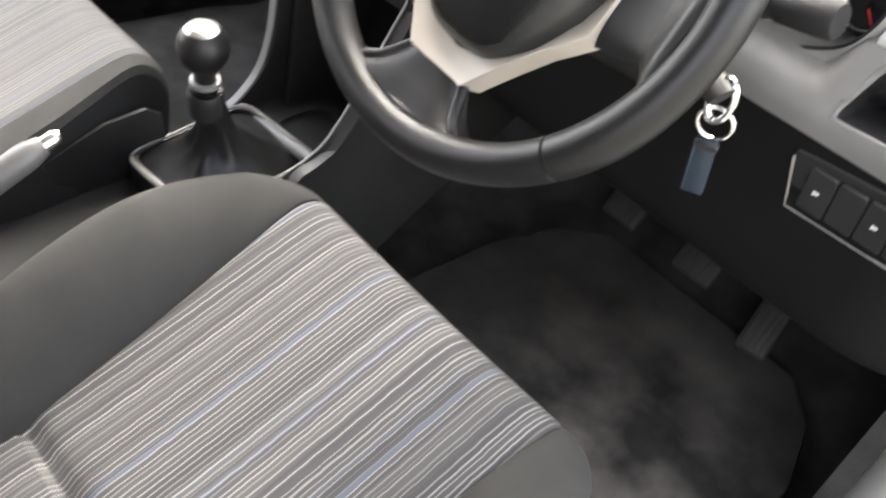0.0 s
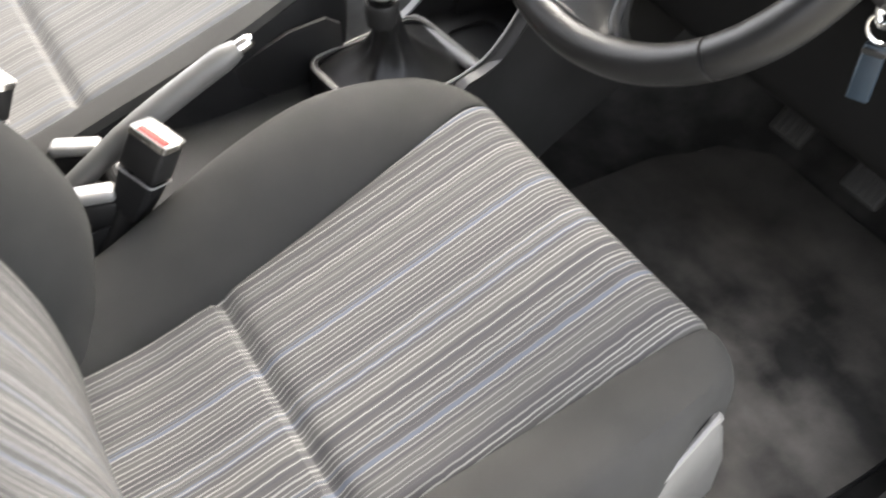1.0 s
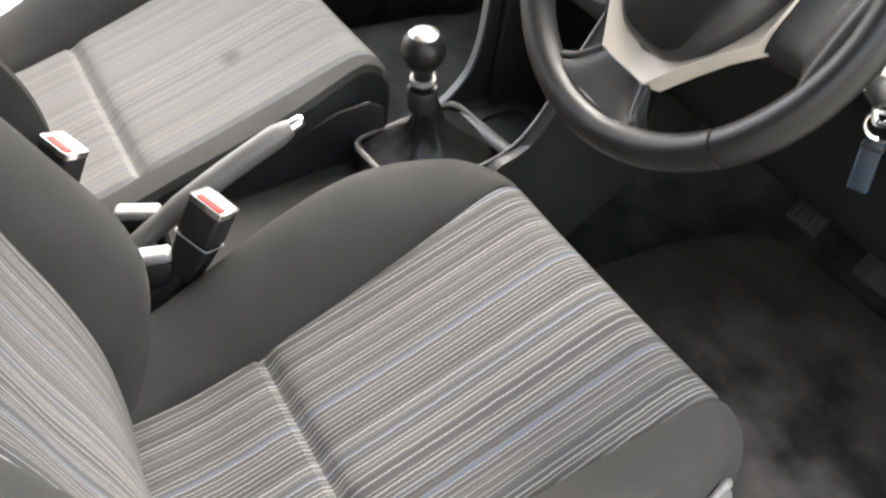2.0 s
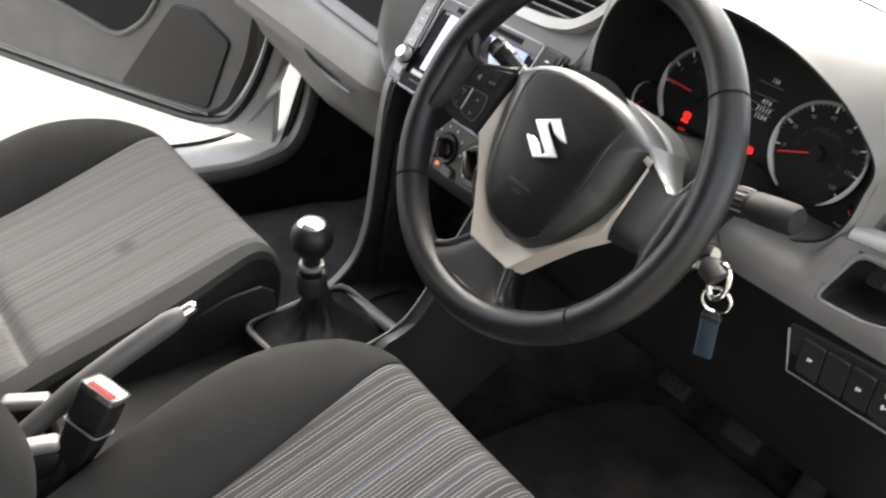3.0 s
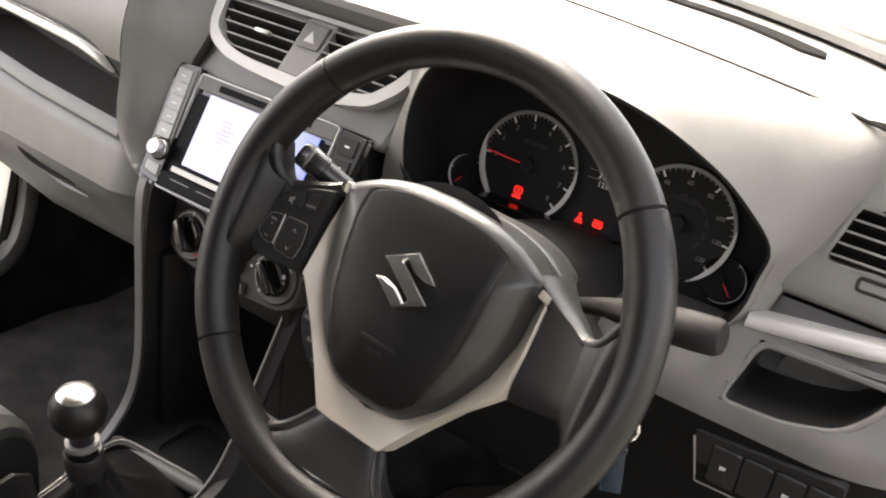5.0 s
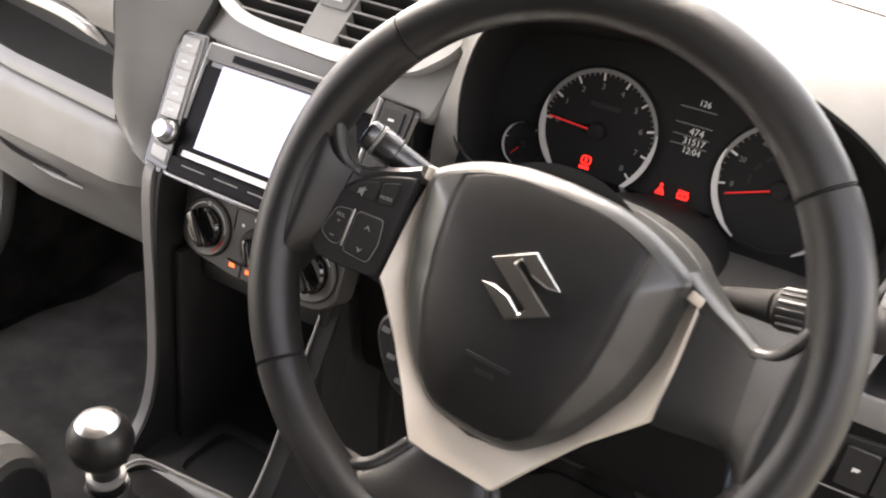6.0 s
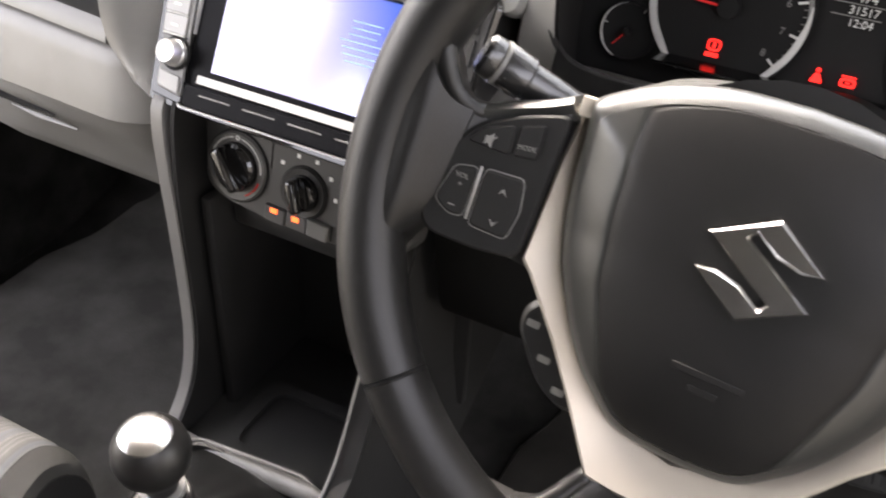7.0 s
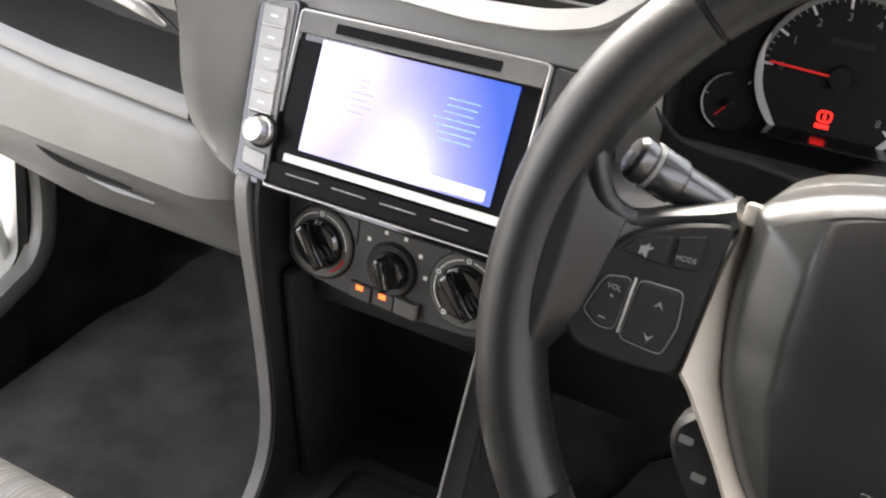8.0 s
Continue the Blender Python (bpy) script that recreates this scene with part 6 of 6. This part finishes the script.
def seat(m, near_side, cloth):
    st = thing("car_seat", "grey cloth car seat with a striped centre panel", "car seat", m, "front seats")
    low = not near_side
    right = low_seam if low else seam_at
    base = part("cushion", strip_of(lambda y: -seam_at(y), right, 48, 24, 50, low), cloth, st, "striped cloth cushion panel")
    part("front_roll", strip_of(lambda y: -seam_at(y), right, 24, 49, 61, low), CLOTH, base, "plain grey cloth front edge")
    part("rear_panel", strip_of(lambda y: -seam_at(y), right, 48, 0, 25, low), cloth, base, "striped cloth behind a sewn crease")
    for sg in (-1, 1):
        inner = right if sg > 0 else seam_at
        if low and sg > 0:
            part("bolster", strip_of(inner, lambda y: inner(y) + 0.80 * (edge_at(y) - inner(y)), 10, 0, 61, low), CLOTH, base, "plain dark grey cloth edge")
            part("side_skirt", strip_of(lambda y: inner(y) + 0.80 * (edge_at(y) - inner(y)), edge_at, 10, 0, 61, low), DIAL, base, "black plastic seat side")
        else:
            part("bolster", strip_of(lambda y: sg * inner(y), lambda y: sg * edge_at(y), 18, 0, 61, low), CLOTH, base, "plain dark grey cloth side bolster")
        pts = [seat_point(sg * (inner(c.y) + 0.0012), c, min(1, max(0, (i - 46) / 8)), low) + Vector((0, 0, 0.0050)) for i, c in enumerate(CENTRE) if 14 < i < 54]
        part("piping", tube(pts, 0.0016, 6), DIAL, base, "dark sewn seam")
    if low:
        rows = [[(0.262, y, 0.05), (0.268, y, z - 0.06), (0.266, y - 0.004, z - 0.028)] for y, z in ((-0.46, 0.13), (-0.30, 0.155), (-0.15, 0.21), (-0.05, 0.255), (0.0, 0.262), (0.02, 0.25))]
        part("side_cover", thick(loft(rows, False, False), 0.006), BLACK, st, "black plastic seat side")
    part("base", box(0.46, 0.42, 0.07, (0, -0.21, 0.05), 0.02, 2), BLACK, st, "black seat base")
    for sg in (-1, 1):
        part("rail", box(0.03, 0.5, 0.03, (sg * 0.17, -0.2, 0.015), 0.004, 1), DARK, st)
    rows = []
    for c in BACK:
        rows.append([back_point(-0.155 + 0.31 * k / 36, c) for k in range(37)])
    back = part("backrest", thick(loft(rows, False, False), 0.004), cloth, st, "striped cloth backrest panel")
    for sg in (-1, 1):
        rows = [[back_point(sg * (0.155 + 0.09 * k / 16), c) for k in range(17)] for c in BACK]
        part("back_bolster", thick(loft(rows, False, False), 0.004 * sg), CLOTH, back, "plain dark grey cloth back bolster")
    part("back_shell", box(0.44, 0.05, 0.66, (0, 0, 0), 0.02, 2, pose(0, -0.655, 0.42, 20, 0, 0)), DARK, back)
    if near_side:
        rows, lip = [], []
        for y, z in ((-0.46, 0.118), (-0.36, 0.130), (-0.26, 0.160), (-0.16, 0.198), (-0.09, 0.224), (-0.05, 0.240), (-0.02, 0.252), (-0.008, 0.250)):
            f, x, z = min(1, max(0, (y + 0.2) / 0.19)) ** 2, edge_at(y) - 0.006, z - 0.012
            rows.append([(x - 0.006, y, z + 0.001), (x + 0.003, y + 0.004 * f, z - 0.010), (x + 0.008, y + 0.03 * f, z * 0.6 + 0.02), (x + 0.002, y + 0.07 * f, 0.055)])
            lip.append((x - 0.003, y, z + 0.003))
        cover = part("side_cover", thick(loft(rows, False, False), 0.004), MID, st, "grey plastic cover along the seat side")
        part("cover_lip", tube(curve(lip, 24), [0.0035] * 20 + [0.0045, 0.0055, 0.005, 0.003], 8), SATIN, cover, "pale upper lip of the cover")
    return st


seat(Matrix.Translation((HALF, 0, 0)), True, STRIPE)
seat(Matrix.Translation((-0.358, -0.028, 0.008)), False, STRIPE_MARKED)

# ---- pedals, mats ----
def pedal(m, w, h, label, group="pedals", ribs=5):
    p = thing("pedal", label, "pedal", m, group)
    pad = part("pad", box(w, h, 0.016, (0, 0, 0), 0.006, 3), RUBBER, p, "ribbed rubber pad")
    for k in range(ribs):
        part("rib", box(w * 0.09, h * 0.8, 0.003, (w * (k - (ribs - 1) / 2) / ribs * 0.85, 0, 0.008), 0.001, 1), RUBBER, pad)
    part("arm", tube([(0, 0.0, -0.008), (0, 0.06, -0.06), (0, 0.20, -0.08)], 0.008, 8), BLACK, p)
    return p


pedal(facing(0.238, 0.545, 0.122, 35), 0.060, 0.050, "worn rubber clutch pedal")
pedal(facing(0.372, 0.545, 0.120, 35), 0.064, 0.052, "worn rubber brake pedal")
pedal(facing(0.492, 0.545, 0.096, 40) @ pose(0, 0, 0, 0, 0, 6), 0.044, 0.080, "long ribbed rubber accelerator pedal", ribs=4)


def floor_z(y):
    return float(np.interp(y, [-1.0, 0.48, 0.58, 0.68, 0.76], [0.0, 0.002, 0.03, 0.12, 0.28]))


def floor_mat(label, corners, ys, pile):
    """A carpet mat that follows the floor; corners: (y, left, right) stations."""
    mt = thing("floor_mat", label, "floor mat")
    t_y, t_l, t_r = zip(*corners)
    rows, edge_l, edge_r = [], [], []
    for k in range(ys):
        y = t_y[0] + (t_y[-1] - t_y[0]) * k / (ys - 1)
        l, r = float(np.interp(y, t_y, t_l)), float(np.interp(y, t_y, t_r))
        rows.append([(l + (r - l) * j / 10, y, floor_z(y) + 0.009 + 0.003 * noise.noise((l + (r - l) * j / 10 * 9, y * 9, 0))) for j in range(11)])
        edge_l.append(Vector((l, y, floor_z(y) + 0.008)))
        edge_r.append(Vector((r, y, floor_z(y) + 0.008)))
    part("mat_top", thick(loft(rows, False, False), 0.006), pile, mt)
    loop = edge_l + [Vector(p) for p in rows[-1][1:-1]] + edge_r[::-1] + [Vector(p) for p in rows[0][1:-1]][::-1]
    part("binding", tube(loop + loop[:1], 0.004, 6, caps=False), BLACK, mt, "stitched dark edge")
    return mt


drv = floor_mat("dusty dark carpet mat in the driver's footwell", [(-0.05, 0.13, 0.63), (0.25, 0.12, 0.645), (0.42, 0.12, 0.645), (0.52, 0.15, 0.61), (0.57, 0.22, 0.55)], 40, HEEL)
floor_mat("dark carpet mat in the passenger footwell", [(-0.10, -0.63, -0.20), (0.20, -0.655, -0.17), (0.40, -0.66, -0.165), (0.56, -0.62, -0.17), (0.64, -0.56, -0.18), (0.68, -0.48, -0.22)], 46, MAT)
seam = curve([(0.20, 0.44, 0.0145), (0.30, 0.462, 0.0145), (0.42, 0.460, 0.0145), (0.513, 0.449, 0.0145), (0.566, 0.425, 0.0145), (0.582, 0.382, 0.0145), (0.584, 0.30, 0.0145), (0.574, 0.262, 0.0145), (0.538, 0.246, 0.0145), (0.46, 0.244, 0.0145)], 50)
part("pad_seam", tube(seam, 0.0022, 6, 0.6), HEEL, drv, "sewn outline of the heel pad")
fl = tagged(part("litter_fleck", box(0.005, 0.004, 0.002, (0.495, 0.374, 0.0095), 0.0008, 1), PALE), "tiny pale scrap lying on the mat", "litter")

# ---- far door, standing open ----
door = thing("car_door", "open white car door with dark grey trim", "car door", pose(-0.705, 0.29, 0.0, 0, 0, 210.3))
part("skin", box(1.05, 0.03, 0.62, (0.53, -0.055, 0.44), 0.01, 2), WHITE, door, "white painted door skin")
rows = []
for x, z in [(p.x, p.y) for p in line2([(-0.030, 0.76), (-0.035, 0.45), (-0.022, 0.33), (0.03, 0.21), (0.10, 0.160), (0.30, 0.150), (1.05, 0.160)], 40)]:
    rows.append([(x, -0.045, z), (x, 0.0, z - 0.004), (x + 0.012, 0.012, z + 0.006), (x + 0.035, 0.012, z + 0.030)])
part("door_frame", thick(loft(rows, False, False), 0.004), WHITE, door, "white painted door edge")
rows = [(p.x + 0.022, 0.018, p.y + 0.015) for p in line2([(-0.030, 0.76), (-0.035, 0.45), (-0.022, 0.33), (0.03, 0.21), (0.10, 0.160), (0.30, 0.150), (1.05, 0.160)], 40)]
part("weather_strip", tube(rows, 0.010, 8), BLACK, door, "black rubber weather strip")
trim_out = rounded([Vector((0.015, 0.76)), Vector((0.015, 0.45)), Vector((0.028, 0.33)), Vector((0.075, 0.215)), Vector((0.13, 0.178)), Vector((1.0, 0.188)), Vector((1.02, 0.76))], 0.03)
trim = part("inner_trim", prism(trim_out, -0.02, 0.028, 0.012, UPRIGHT), DOORTRIM, door, "dark grey moulded door trim")
out = rounded([Vector((0.120, 0.202)), Vector((0.345, 0.197)), Vector((0.21, 0.405)), Vector((0.15, 0.405)), Vector((0.072, 0.360))], 0.015)
part("speaker_grille", prism(out, 0.026, 0.034, 0.004, UPRIGHT), DARK, trim, "dark speaker grille")
out = rounded([Vector((0.24, 0.42)), Vector((0.285, 0.345)), Vector((0.35, 0.298)), Vector((0.52, 0.335)), Vector((0.86, 0.42)), Vector((0.84, 0.47)), Vector((0.28, 0.47))], 0.03)
part("door_pocket", prism(out, 0.0285, 0.0300, 0, UPRIGHT), DIAL, trim, "dark open door pocket")
part("pocket_rim", tube([(p.x, 0.030, p.y) for p in out + out[:1]], 0.006, 8), DOORTRIM, trim, "raised rim of the pocket")
part("lower_strip", tube([(0.12, 0.030, 0.192), (0.34, 0.030, 0.190), (0.95, 0.028, 0.20)], 0.003, 6), SATIN, trim)
